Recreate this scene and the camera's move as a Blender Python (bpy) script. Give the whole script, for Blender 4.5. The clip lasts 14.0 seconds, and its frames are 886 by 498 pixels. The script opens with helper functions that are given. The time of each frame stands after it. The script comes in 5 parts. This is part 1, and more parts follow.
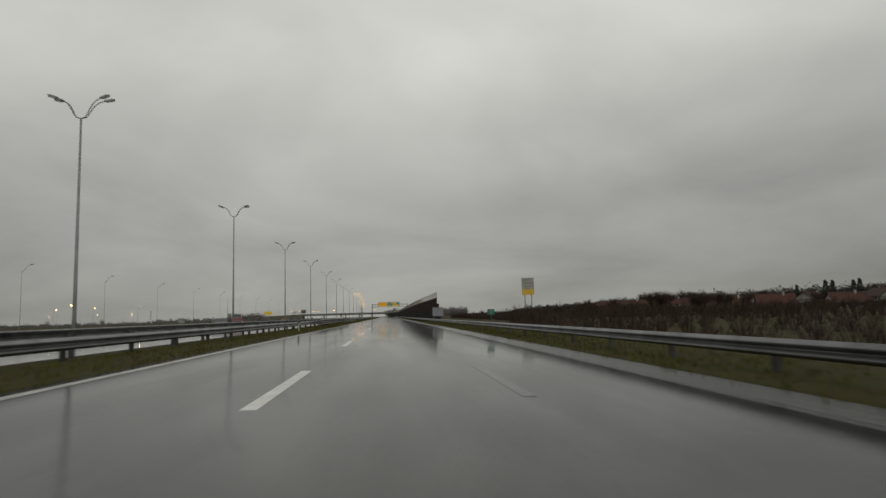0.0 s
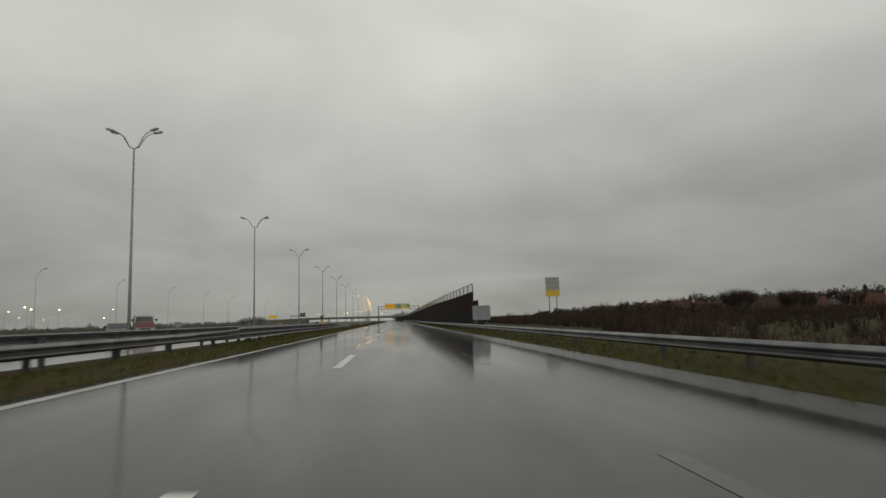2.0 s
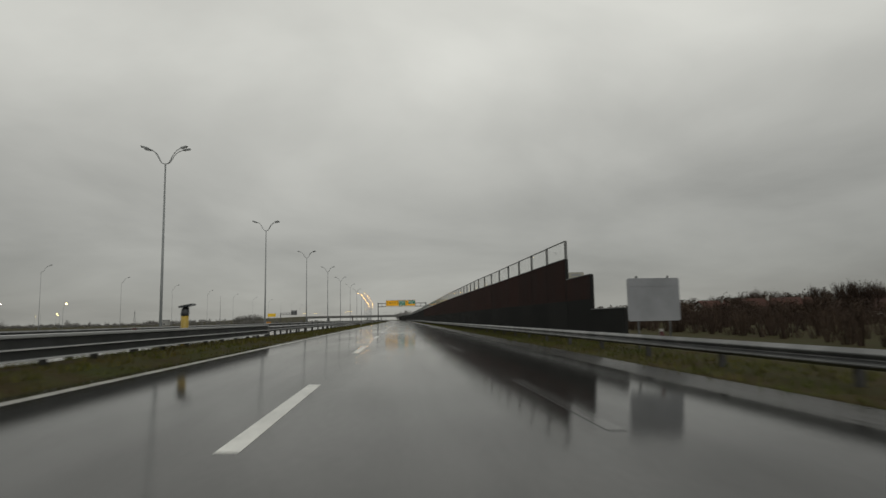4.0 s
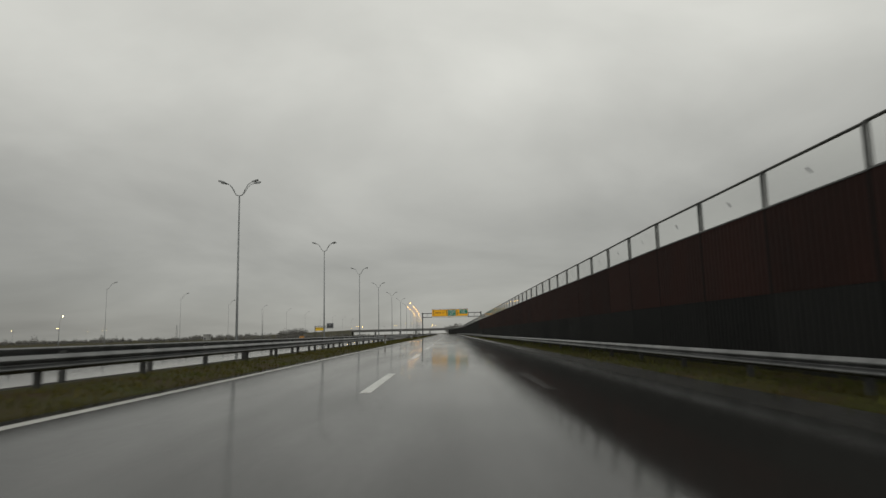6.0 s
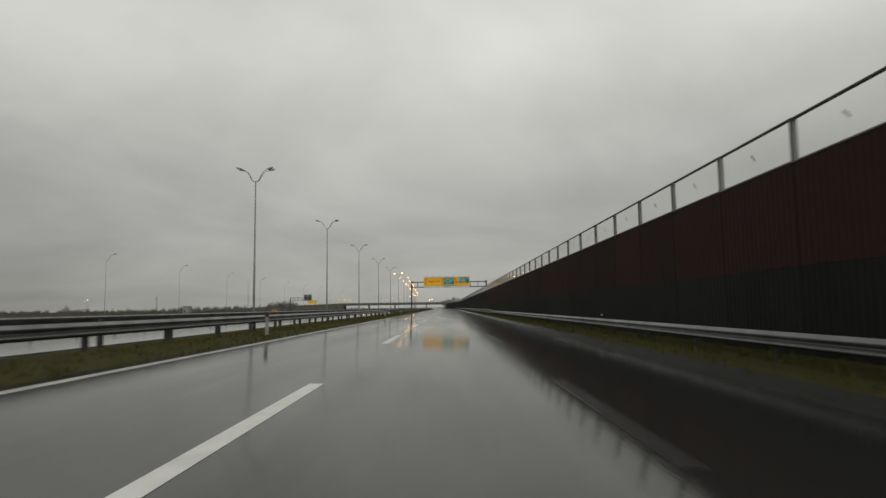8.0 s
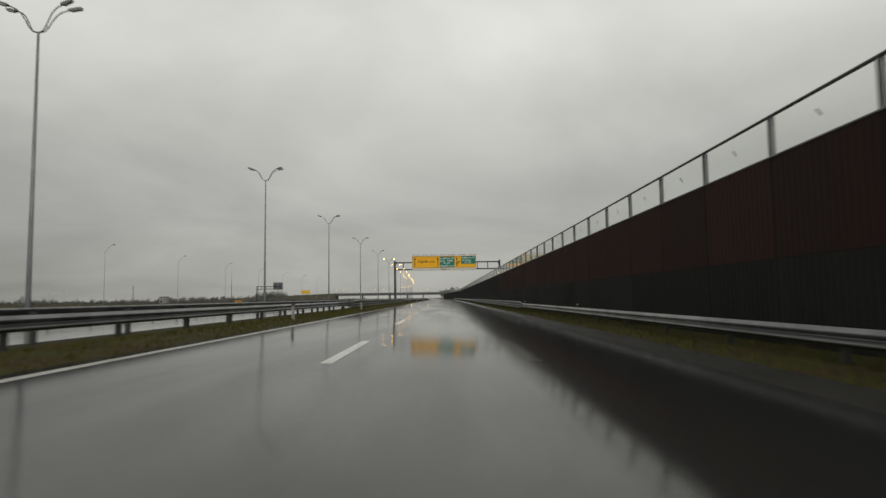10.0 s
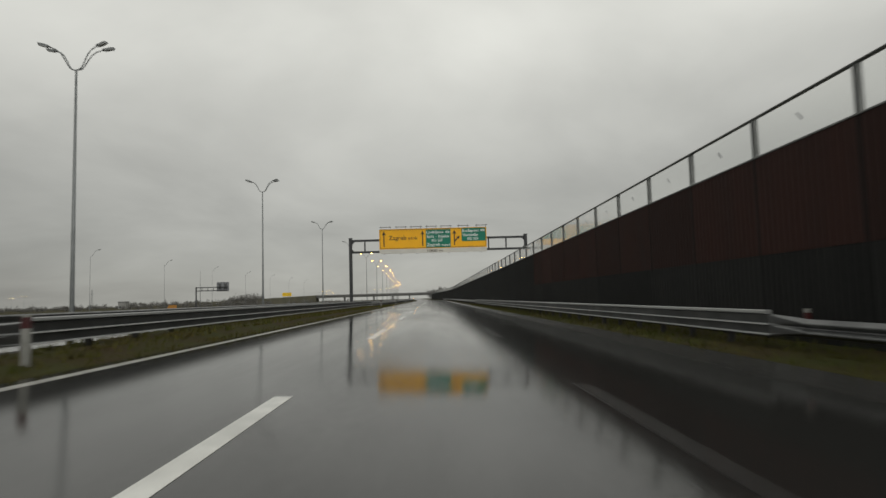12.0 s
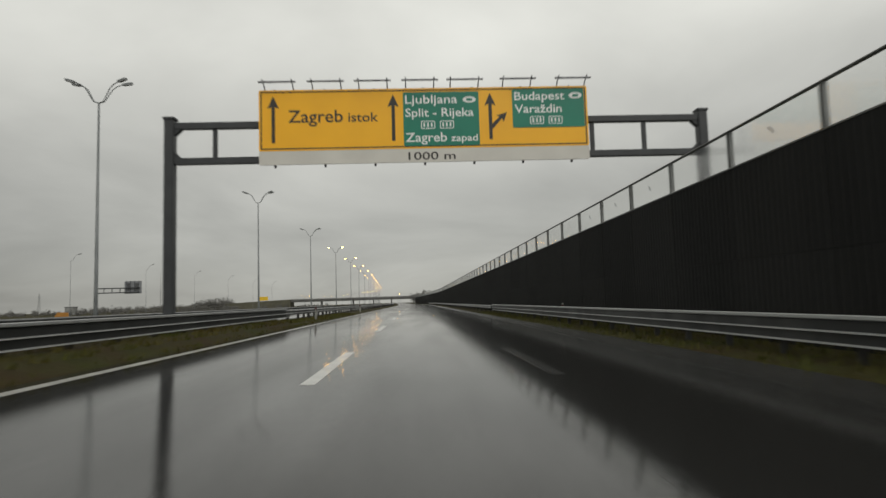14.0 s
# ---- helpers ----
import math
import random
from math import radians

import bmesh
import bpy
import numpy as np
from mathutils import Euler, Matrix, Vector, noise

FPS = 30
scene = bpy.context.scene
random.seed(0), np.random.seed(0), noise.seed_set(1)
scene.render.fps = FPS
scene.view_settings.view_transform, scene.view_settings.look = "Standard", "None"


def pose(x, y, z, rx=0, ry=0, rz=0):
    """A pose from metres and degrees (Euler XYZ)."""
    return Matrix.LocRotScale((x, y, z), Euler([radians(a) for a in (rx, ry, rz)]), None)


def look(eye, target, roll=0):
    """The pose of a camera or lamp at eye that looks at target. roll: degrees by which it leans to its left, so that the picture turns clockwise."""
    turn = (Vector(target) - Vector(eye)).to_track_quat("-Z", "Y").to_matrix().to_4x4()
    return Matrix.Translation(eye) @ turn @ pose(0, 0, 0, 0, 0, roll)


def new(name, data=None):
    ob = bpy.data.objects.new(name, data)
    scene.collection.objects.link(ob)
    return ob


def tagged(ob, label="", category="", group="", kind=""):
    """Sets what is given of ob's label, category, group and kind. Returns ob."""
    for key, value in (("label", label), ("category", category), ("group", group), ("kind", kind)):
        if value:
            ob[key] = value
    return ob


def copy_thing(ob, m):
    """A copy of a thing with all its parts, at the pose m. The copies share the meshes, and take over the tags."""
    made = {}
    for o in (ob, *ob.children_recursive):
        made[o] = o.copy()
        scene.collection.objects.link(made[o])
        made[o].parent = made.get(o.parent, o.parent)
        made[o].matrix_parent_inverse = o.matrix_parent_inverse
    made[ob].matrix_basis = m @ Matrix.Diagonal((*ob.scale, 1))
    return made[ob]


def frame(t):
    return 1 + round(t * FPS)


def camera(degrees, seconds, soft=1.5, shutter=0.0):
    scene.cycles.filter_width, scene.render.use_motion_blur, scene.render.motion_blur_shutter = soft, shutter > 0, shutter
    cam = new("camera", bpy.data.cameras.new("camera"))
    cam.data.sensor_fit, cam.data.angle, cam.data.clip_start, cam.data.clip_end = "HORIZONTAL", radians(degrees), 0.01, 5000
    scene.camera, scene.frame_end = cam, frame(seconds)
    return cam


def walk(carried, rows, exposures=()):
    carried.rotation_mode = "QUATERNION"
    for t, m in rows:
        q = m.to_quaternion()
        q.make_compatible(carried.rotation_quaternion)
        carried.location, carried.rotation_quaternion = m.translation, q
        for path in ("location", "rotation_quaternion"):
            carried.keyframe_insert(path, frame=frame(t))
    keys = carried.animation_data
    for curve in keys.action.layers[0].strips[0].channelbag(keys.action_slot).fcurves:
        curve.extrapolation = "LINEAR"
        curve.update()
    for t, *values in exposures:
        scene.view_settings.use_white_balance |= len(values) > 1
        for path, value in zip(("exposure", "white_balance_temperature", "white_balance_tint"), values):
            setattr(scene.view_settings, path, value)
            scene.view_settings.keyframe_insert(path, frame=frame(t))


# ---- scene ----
cam = camera(70.87, 14.0, soft=1.5, shutter=0.25)
PATH = [
    (0, (-0.153, 2.685, 1.090), (8.770, 101.733, 11.576), -1.58),
    (0.5, (-0.226, 12.256, 1.090), (8.949, 111.380, 10.593), -1.02),
    (1, (-0.330, 21.836, 1.090), (8.256, 120.859, 12.079), -1.31),
    (1.5, (-0.406, 31.459, 1.090), (7.201, 130.509, 12.544), -1.99),
    (2, (-0.439, 41.100, 1.090), (7.249, 140.180, 12.225), -1.53),
    (2.5, (-0.435, 50.761, 1.090), (7.097, 149.823, 12.493), -1.42),
    (3, (-0.439, 60.471, 1.090), (7.153, 159.531, 12.550), -1.27),
    (3.5, (-0.425, 70.210, 1.090), (7.560, 169.263, 12.380), -1.07),
    (4, (-0.397, 79.960, 1.090), (6.716, 179.125, 12.200), -1.07),
    (6.5, (-0.176, 128.282, 1.090), (-1.479, 227.342, 14.707), -1.35),
    (7, (-0.095, 137.759, 1.090), (-0.571, 237.019, 13.221), -1.05),
    (7.5, (-0.047, 147.250, 1.090), (-0.440, 246.747, 11.098), -0.82),
    (8, (0.035, 156.714, 1.090), (-0.446, 256.279, 10.387), -0.76),
    (10.5, (0.152, 204.659, 1.090), (0.079, 304.366, 8.742), -0.82),
    (11, (0.061, 214.282, 1.090), (0.196, 313.967, 9.018), -2.06),
    (11.5, (-0.036, 223.892, 1.090), (1.387, 323.560, 9.098), -1.30),
    (12, (-0.121, 233.509, 1.090), (1.790, 333.187, 8.885), -1.60),
    (12.5, (-0.231, 243.107, 1.090), (1.312, 342.716, 9.790), -1.63),
    (13, (-0.331, 252.687, 1.090), (1.111, 352.274, 10.060), -2.04),
    (13.5, (-0.365, 262.252, 1.090), (1.922, 361.909, 9.053), -1.27),
    (14, (-0.345, 271.845, 1.090), (4.240, 371.392, 9.430), -1.75),
]
walk(cam, [(t, look(e, g, r)) for t, e, g, r in PATH],
     [(0.0, -0.10), (4.0, -0.04), (7.5, -0.03), (8.2, 0.05), (11.0, 0.12), (13.0, 0.13), (14.0, 0.18)])

# ---- sky and light: a low, rain-heavy overcast, brighter overhead ----
SUN_ELEV, SUN_TURN = radians(48), radians(200)
world = bpy.data.worlds.new("overcast_sky")
scene.world = world
world.use_nodes = True
wt = world.node_tree
wt.nodes.clear()


def wmath(op, a, b=0.0):
    n = wt.nodes.new("ShaderNodeMath")
    n.operation = op
    for i, v in enumerate((a, b)):
        if isinstance(v, float):
            n.inputs[i].default_value = v
        else:
            wt.links.new(v, n.inputs[i])
    return n.outputs[0]


w_co = wt.nodes.new("ShaderNodeTexCoord")
w_sep = wt.nodes.new("ShaderNodeSeparateXYZ")
wt.links.new(w_co.outputs["Generated"], w_sep.inputs[0])
up = wmath("MAXIMUM", w_sep.outputs[2], 0.0)
den = wmath("ADD", up, 0.22)
w_comb = wt.nodes.new("ShaderNodeCombineXYZ")
wt.links.new(wmath("DIVIDE", w_sep.outputs[0], den), w_comb.inputs[0])
wt.links.new(wmath("DIVIDE", w_sep.outputs[1], den), w_comb.inputs[1])
clouds = wt.nodes.new("ShaderNodeTexNoise")
clouds.inputs["Scale"].default_value = 0.8
clouds.inputs["Detail"].default_value = 7.0
clouds.inputs["Roughness"].default_value = 0.5
clouds.inputs["Distortion"].default_value = 0.35
wt.links.new(w_comb.outputs[0], clouds.inputs["Vector"])
w_ramp = wt.nodes.new("ShaderNodeValToRGB")
w_ramp.color_ramp.interpolation = "EASE"
els = w_ramp.color_ramp.elements
els[0].position, els[0].color = 0.0, (0.332, 0.332, 0.306, 1)
els[1].position, els[1].color = 1.0, (0.80, 0.80, 0.745, 1)
for pos, c in ((0.07, 0.356), (0.15, 0.422), (0.27, 0.515), (0.42, 0.66), (0.6, 0.75)):
    e = els.new(pos)
    e.color = (c, c, c * 0.928, 1)
wt.links.new(up, w_ramp.inputs[0])
w_map = wt.nodes.new("ShaderNodeMapRange")
w_map.inputs["From Min"].default_value, w_map.inputs["From Max"].default_value = 0.3, 0.72
w_map.inputs["To Min"].default_value, w_map.inputs["To Max"].default_value = 0.74, 1.20
wt.links.new(clouds.outputs[0], w_map.inputs["Value"])
w_mul = wt.nodes.new("ShaderNodeVectorMath")
w_mul.operation = "SCALE"
wt.links.new(w_ramp.outputs[0], w_mul.inputs[0])
# a heavier bank of cloud low down to the east
bank_side = wmath("MINIMUM", wmath("MAXIMUM", wmath("MULTIPLY", wmath("SUBTRACT", w_sep.outputs[0], 0.15), 2.2), 0.0), 1.0)
bank_low = wmath("MAXIMUM", wmath("SUBTRACT", 1.0, wmath("DIVIDE", up, 0.27)), 0.0)
bank = wmath("SUBTRACT", 1.0, wmath("MULTIPLY", wmath("MULTIPLY", bank_side, bank_low), 0.30))
# a duller stretch over the western fields, and a paler gap low down ahead
west_side = wmath("MINIMUM", wmath("MAXIMUM", wmath("MULTIPLY", wmath("SUBTRACT", -0.26, w_sep.outputs[0]), 3.4), 0.0), 1.0)
west_low = wmath("MAXIMUM", wmath("SUBTRACT", 1.0, wmath("DIVIDE", up, 0.24)), 0.0)
west = wmath("SUBTRACT", 1.0, wmath("MULTIPLY", wmath("MULTIPLY", west_side, west_low), 0.26))
ahead_side = wmath("MAXIMUM", wmath("SUBTRACT", 1.0, wmath("MULTIPLY", wmath("ABSOLUTE", wmath("ADD", w_sep.outputs[0], 0.04)), 4.0)), 0.0)
ahead_low = wmath("MAXIMUM", wmath("SUBTRACT", 1.0, wmath("DIVIDE", up, 0.16)), 0.0)
ahead = wmath("ADD", 1.0, wmath("MULTIPLY", wmath("MULTIPLY", wmath("MULTIPLY", ahead_side, ahead_low), 0.16), wmath("GREATER_THAN", w_sep.outputs[1], 0.0)))
shade = wmath("MULTIPLY", wmath("MULTIPLY", bank, west), ahead)
wt.links.new(wmath("MULTIPLY", w_map.outputs[0], shade), w_mul.inputs["Scale"])
w_sky = wt.nodes.new("ShaderNodeTexSky")
w_sky.sky_type = "NISHITA"
w_sky.sun_disc = False
w_sky.sun_elevation, w_sky.sun_rotation = SUN_ELEV, SUN_TURN
bg_sky = wt.nodes.new("ShaderNodeBackground")
bg_sky.inputs[1].default_value = 0.003
wt.links.new(w_sky.outputs[0], bg_sky.inputs[0])
bg_cloud = wt.nodes.new("ShaderNodeBackground")
bg_cloud.inputs[1].default_value = 1.0
wt.links.new(w_mul.outputs[0], bg_cloud.inputs[0])
w_add = wt.nodes.new("ShaderNodeAddShader")
wt.links.new(bg_sky.outputs[0], w_add.inputs[0])
wt.links.new(bg_cloud.outputs[0], w_add.inputs[1])
w_out = wt.nodes.new("ShaderNodeOutputWorld")
wt.links.new(w_add.outputs[0], w_out.inputs[0])

sun_data = bpy.data.lights.new("sun", "SUN")
sun_data.energy, sun_data.angle, sun_data.color = 0.9, radians(40), (1.0, 0.98, 0.94)
sun = new("sun", sun_data)
sun.matrix_world = look((0, 0, 80), (-30, 80, 0))


# ---- materials ----
def mat(name, col, rough=0.6, metal=0.0, col2=None, scale=3.0, rough2=None, bump=0.0, bump_scale=60.0, vary=0.0,
        stretch=(1, 1, 1), spec=0.5, coat=0.0):
    """A surface with large stains (col to col2), fine grain in relief, and uneven gloss, all in world metres."""
    m = bpy.data.materials.new(name)
    m.use_nodes = True
    nt = m.node_tree
    b = nt.nodes["Principled BSDF"]
    b.inputs["Metallic"].default_value = metal
    b.inputs["Specular IOR Level"].default_value = spec
    b.inputs["Coat Weight"].default_value = coat
    b.inputs["Coat Roughness"].default_value = 0.06
    geo = nt.nodes.new("ShaderNodeNewGeometry")
    mp = nt.nodes.new("ShaderNodeMapping")
    mp.inputs["Scale"].default_value = stretch
    nt.links.new(geo.outputs["Position"], mp.inputs[0])
    big = nt.nodes.new("ShaderNodeTexNoise")
    big.inputs["Scale"].default_value, big.inputs["Detail"].default_value = scale, 5.0
    nt.links.new(mp.outputs[0], big.inputs["Vector"])
    fine = nt.nodes.new("ShaderNodeTexNoise")
    fine.inputs["Scale"].default_value, fine.inputs["Detail"].default_value = bump_scale, 3.0
    nt.links.new(mp.outputs[0], fine.inputs["Vector"])
    r = nt.nodes.new("ShaderNodeValToRGB")
    r.color_ramp.elements[0].position, r.color_ramp.elements[1].position = 0.3, 0.7
    c2 = col2 or tuple(c * 0.7 for c in col)
    r.color_ramp.elements[0].color, r.color_ramp.elements[1].color = (*col, 1), (*c2, 1)
    mix = nt.nodes.new("ShaderNodeMath")
    mix.operation = "MULTIPLY_ADD"
    mix.inputs[1].default_value, mix.inputs[2].default_value = 0.35, -0.17
    nt.links.new(fine.outputs[0], mix.inputs[0])
    add = nt.nodes.new("ShaderNodeMath")
    nt.links.new(big.outputs[0], add.inputs[0])
    nt.links.new(mix.outputs[0], add.inputs[1])
    last = add.outputs[0]
    if vary:
        info = nt.nodes.new("ShaderNodeObjectInfo")
        va = nt.nodes.new("ShaderNodeMath")
        va.operation = "MULTIPLY_ADD"
        va.inputs[1].default_value, va.inputs[2].default_value = vary, -vary / 2
        nt.links.new(info.outputs["Random"], va.inputs[0])
        ad2 = nt.nodes.new("ShaderNodeMath")
        nt.links.new(last, ad2.inputs[0])
        nt.links.new(va.outputs[0], ad2.inputs[1])
        last = ad2.outputs[0]
    nt.links.new(last, r.inputs[0])
    nt.links.new(r.outputs[0], b.inputs["Base Color"])
    rr = nt.nodes.new("ShaderNodeMapRange")
    rr.inputs["From Min"].default_value, rr.inputs["From Max"].default_value = 0.3, 0.7
    rr.inputs["To Min"].default_value, rr.inputs["To Max"].default_value = rough, rough if rough2 is None else rough2
    nt.links.new(add.outputs[0], rr.inputs["Value"])
    nt.links.new(rr.outputs[0], b.inputs["Roughness"])
    if bump:
        bp = nt.nodes.new("ShaderNodeBump")
        bp.inputs["Strength"].default_value, bp.inputs["Distance"].default_value = bump, 0.02
        nt.links.new(fine.outputs[0], bp.inputs["Height"])
        nt.links.new(bp.outputs[0], b.inputs["Normal"])
    return m


def lamp_mat(name, col, strength):
    m = bpy.data.materials.new(name)
    m.use_nodes = True
    b = m.node_tree.nodes["Principled BSDF"]
    b.inputs["Base Color"].default_value = (0.8, 0.8, 0.8, 1)
    b.inputs["Emission Color"].default_value = (*col, 1)
    b.inputs["Emission Strength"].default_value = strength
    return m


def glass_mat(name):
    m = bpy.data.materials.new(name)
    m.use_nodes = True
    b = m.node_tree.nodes["Principled BSDF"]
    b.inputs["Base Color"].default_value = (0.95, 0.955, 0.94, 1)
    b.inputs["Roughness"].default_value = 0.09
    b.inputs["IOR"].default_value = 1.45
    b.inputs["Transmission Weight"].default_value = 1.0
    return m


ASPHALT = mat("wet_asphalt", (0.020, 0.0195, 0.018), 0.6, col2=(0.012, 0.012, 0.0115), scale=0.22, rough2=0.6, bump=0.12,
              bump_scale=45.0, stretch=(1, 0.12, 1), spec=0.0)
ASPHALT_OLD = mat("wet_concrete_road", (0.17, 0.17, 0.165), 0.16, col2=(0.12, 0.12, 0.115), scale=0.3, rough2=0.3, bump=0.1,
                  bump_scale=30.0, stretch=(1, 0.2, 1))


def water_film(m, low, high, rough):
    """Standing rain water: a thin clear coat, patchy along the wheel tracks and between the stones, with faint ripples."""
    nt = m.node_tree
    b = nt.nodes["Principled BSDF"]
    b.inputs["Coat IOR"].default_value = 1.40
    geo = nt.nodes.new("ShaderNodeNewGeometry")
    mp = nt.nodes.new("ShaderNodeMapping")
    mp.inputs["Scale"].default_value = (0.9, 0.09, 1)
    nt.links.new(geo.outputs["Position"], mp.inputs[0])

    def grain(scale, detail, source):
        n = nt.nodes.new("ShaderNodeTexNoise")
        n.inputs["Scale"].default_value, n.inputs["Detail"].default_value = scale, detail
        nt.links.new(source, n.inputs["Vector"])
        return n.outputs[0]

    tracks = grain(0.8, 6.0, mp.outputs[0])
    stones = grain(16.0, 6.0, geo.outputs["Position"])
    both = nt.nodes.new("ShaderNodeMath")
    both.operation = "MULTIPLY_ADD"
    both.inputs[1].default_value = 0.45
    nt.links.new(stones, both.inputs[0])
    nt.links.new(tracks, both.inputs[2])
    for name, lo, hi in (("Coat Weight", low, high), ("Coat Roughness", rough * 1.3, rough * 0.85)):
        r = nt.nodes.new("ShaderNodeMapRange")
        r.inputs["From Min"].default_value, r.inputs["From Max"].default_value = 0.43, 0.86
        r.inputs["To Min"].default_value, r.inputs["To Max"].default_value = lo, hi
        nt.links.new(both.outputs[0], r.inputs["Value"])
        nt.links.new(r.outputs[0], b.inputs[name])
    # fine grooves along the road, then the ripple of the rain
    ruts = nt.nodes.new("ShaderNodeMapping")
    ruts.inputs["Scale"].default_value = (60.0, 4.0, 1)
    nt.links.new(geo.outputs["Position"], ruts.inputs[0])
    last = None
    for height, strength, distance in ((grain(1.0, 3.0, ruts.outputs[0]), 1.0, 0.0006), (grain(9.0, 5.0, geo.outputs["Position"]), 0.02, 0.010)):
        bp = nt.nodes.new("ShaderNodeBump")
        bp.inputs["Strength"].default_value, bp.inputs["Distance"].default_value = strength, distance
        nt.links.new(height, bp.inputs["Height"])
        if last:
            nt.links.new(last, bp.inputs["Normal"])
        last = bp.outputs[0]
    nt.links.new(last, b.inputs["Coat Normal"])


water_film(ASPHALT, 0.78, 1.0, 0.074)
water_film(ASPHALT_OLD, 0.8, 1.0, 0.06)
GUTTER = mat("wet_gutter", (0.030, 0.029, 0.027), 0.6, col2=(0.019, 0.019, 0.018), scale=0.6, bump=0.2, bump_scale=30.0, spec=0.0)
water_film(GUTTER, 0.7, 1.0, 0.2)
LINE_WORN = mat("worn_road_paint", (0.020, 0.0195, 0.018), 0.6, spec=0.06, col2=(0.011, 0.011, 0.0105), scale=3.5, bump=0.15, bump_scale=80.0)
LINE = mat("road_paint", (0.55, 0.55, 0.515), 0.35, col2=(0.36, 0.36, 0.335), scale=2.5, bump=0.15, bump_scale=80.0)
LINE_EDGE = mat("dirty_road_paint", (0.42, 0.415, 0.385), 0.4, col2=(0.25, 0.247, 0.23), scale=1.6, bump=0.15, bump_scale=80.0)
water_film(LINE_WORN, 0.8, 1.0, 0.085)
water_film(LINE, 0.3, 0.7, 0.09)
water_film(LINE_EDGE, 0.3, 0.7, 0.09)
SOIL = mat("muddy_grass", (0.029, 0.032, 0.0095), 0.85, spec=0.06, col2=(0.032, 0.022, 0.011), scale=0.6, bump=1.0, bump_scale=9.0)
BLADE = mat("wet_grass_blades", (0.050, 0.061, 0.0110), 0.75, col2=(0.076, 0.058, 0.016), scale=0.8, spec=0.08)
BLADE_VERGE = mat("wet_verge_blades", (0.054, 0.068, 0.0145), 0.75, col2=(0.076, 0.063, 0.02), scale=0.8, spec=0.08)
STEEL = mat("galvanised_steel", (0.155, 0.158, 0.158), 0.32, 0.85, col2=(0.095, 0.098, 0.099), scale=1.2, rough2=0.45, bump=0.05, vary=0.25)
# tall rail steel in two tones: dark faces, sky-lit edges put into the colour
SHADED_STEEL = mat("shaded_zinc", (0.062, 0.064, 0.064), 0.5, 0.5, col2=(0.038, 0.040, 0.040), scale=1.2, rough2=0.6, vary=0.25)
SKYLIT_STEEL = mat("skylit_zinc", (0.33, 0.335, 0.33), 0.45, 0.3, col2=(0.32, 0.33, 0.33), scale=1.2, vary=0.25)
STEEL_DARK = mat("weathered_steel", (0.10, 0.103, 0.105), 0.55, 0.3, col2=(0.065, 0.068, 0.07), scale=1.5, rough2=0.62, vary=0.2)
POSTSTEEL = mat("dull_post_steel", (0.055, 0.056, 0.054), 0.7, 0.1, col2=(0.035, 0.034, 0.032), scale=2.0, spec=0.2, vary=0.3)
POLE = mat("grey_pole_paint", (0.17, 0.18, 0.18), 0.45, 0.3, col2=(0.12, 0.13, 0.13), scale=1.0)
GANTRY = mat("gantry_steel", (0.042, 0.045, 0.047), 0.5, 0.1, col2=(0.028, 0.030, 0.032), scale=1.5, bump=0.05)
MAROON = mat("maroon_panel", (0.036, 0.0168, 0.0138), 0.8, col2=(0.023, 0.0120, 0.0102), scale=0.8, spec=0.12, rough2=0.7, bump=0.5, bump_scale=14.0,
             vary=0.35, stretch=(1, 1, 0.35))
DARKPANEL = mat("black_wet_panel", (0.0190, 0.0194, 0.0186), 0.8, col2=(0.0112, 0.0116, 0.0113), scale=0.9, spec=0.12, rough2=0.7, bump=0.5, bump_scale=14.0,
                vary=0.35, stretch=(1, 1, 0.35))
FRAME = mat("barrier_frame", (0.16, 0.165, 0.16), 0.45, 0.4, col2=(0.10, 0.105, 0.10), scale=1.0)
GLASS = glass_mat("clear_pane")
YELLOW = mat("yellow_sign_sheet", (0.92, 0.465, 0.009), 0.35, col2=(0.86, 0.425, 0.009), scale=0.9)
GREEN = mat("green_sign_sheet", (0.006, 0.20, 0.125), 0.35, col2=(0.006, 0.165, 0.105), scale=0.9)
SIGNWHITE = mat("white_sign_sheet", (0.62, 0.60, 0.54), 0.4, col2=(0.54, 0.52, 0.47), scale=1.0)
LETTER = mat("white_letter", (0.80, 0.82, 0.80), 0.4, col2=(0.72, 0.74, 0.72))
BLACK = mat("black_letter", (0.02, 0.018, 0.015), 0.5, col2=(0.03, 0.026, 0.02))
SIGNBACK = mat("grey_sign_back", (0.23, 0.238, 0.25), 0.45, 0.2, col2=(0.17, 0.178, 0.188), scale=1.4)
DARKGREEN = mat("weathered_green", (0.008, 0.13, 0.085), 0.4, col2=(0.008, 0.10, 0.066), scale=2.0)
PLASTIC = mat("white_plastic", (0.27, 0.27, 0.25), 0.5, col2=(0.16, 0.16, 0.145), scale=4.0)
RED = mat("red_reflector", (0.060, 0.010, 0.011), 0.45, col2=(0.036, 0.008, 0.009))
ORANGE = mat("orange_paint", (0.40, 0.175, 0.02), 0.5, col2=(0.30, 0.13, 0.016))
LENS_OFF = mat("lamp_lens", (0.35, 0.36, 0.36), 0.2)
LENS_ON = lamp_mat("lit_lamp_lens", (1.0, 0.50, 0.09), 24.0)
LENS_FAR = lamp_mat("lit_far_lens", (1.0, 0.70, 0.26), 34.0)
CONCRETE = mat("concrete", (0.26, 0.26, 0.25), 0.7, col2=(0.19, 0.19, 0.18), scale=0.5, bump=0.2, bump_scale=8.0)
TWIG = mat("bare_twigs", (0.036, 0.025, 0.020), 0.9, spec=0.1, col2=(0.052, 0.037, 0.026), scale=0.15)
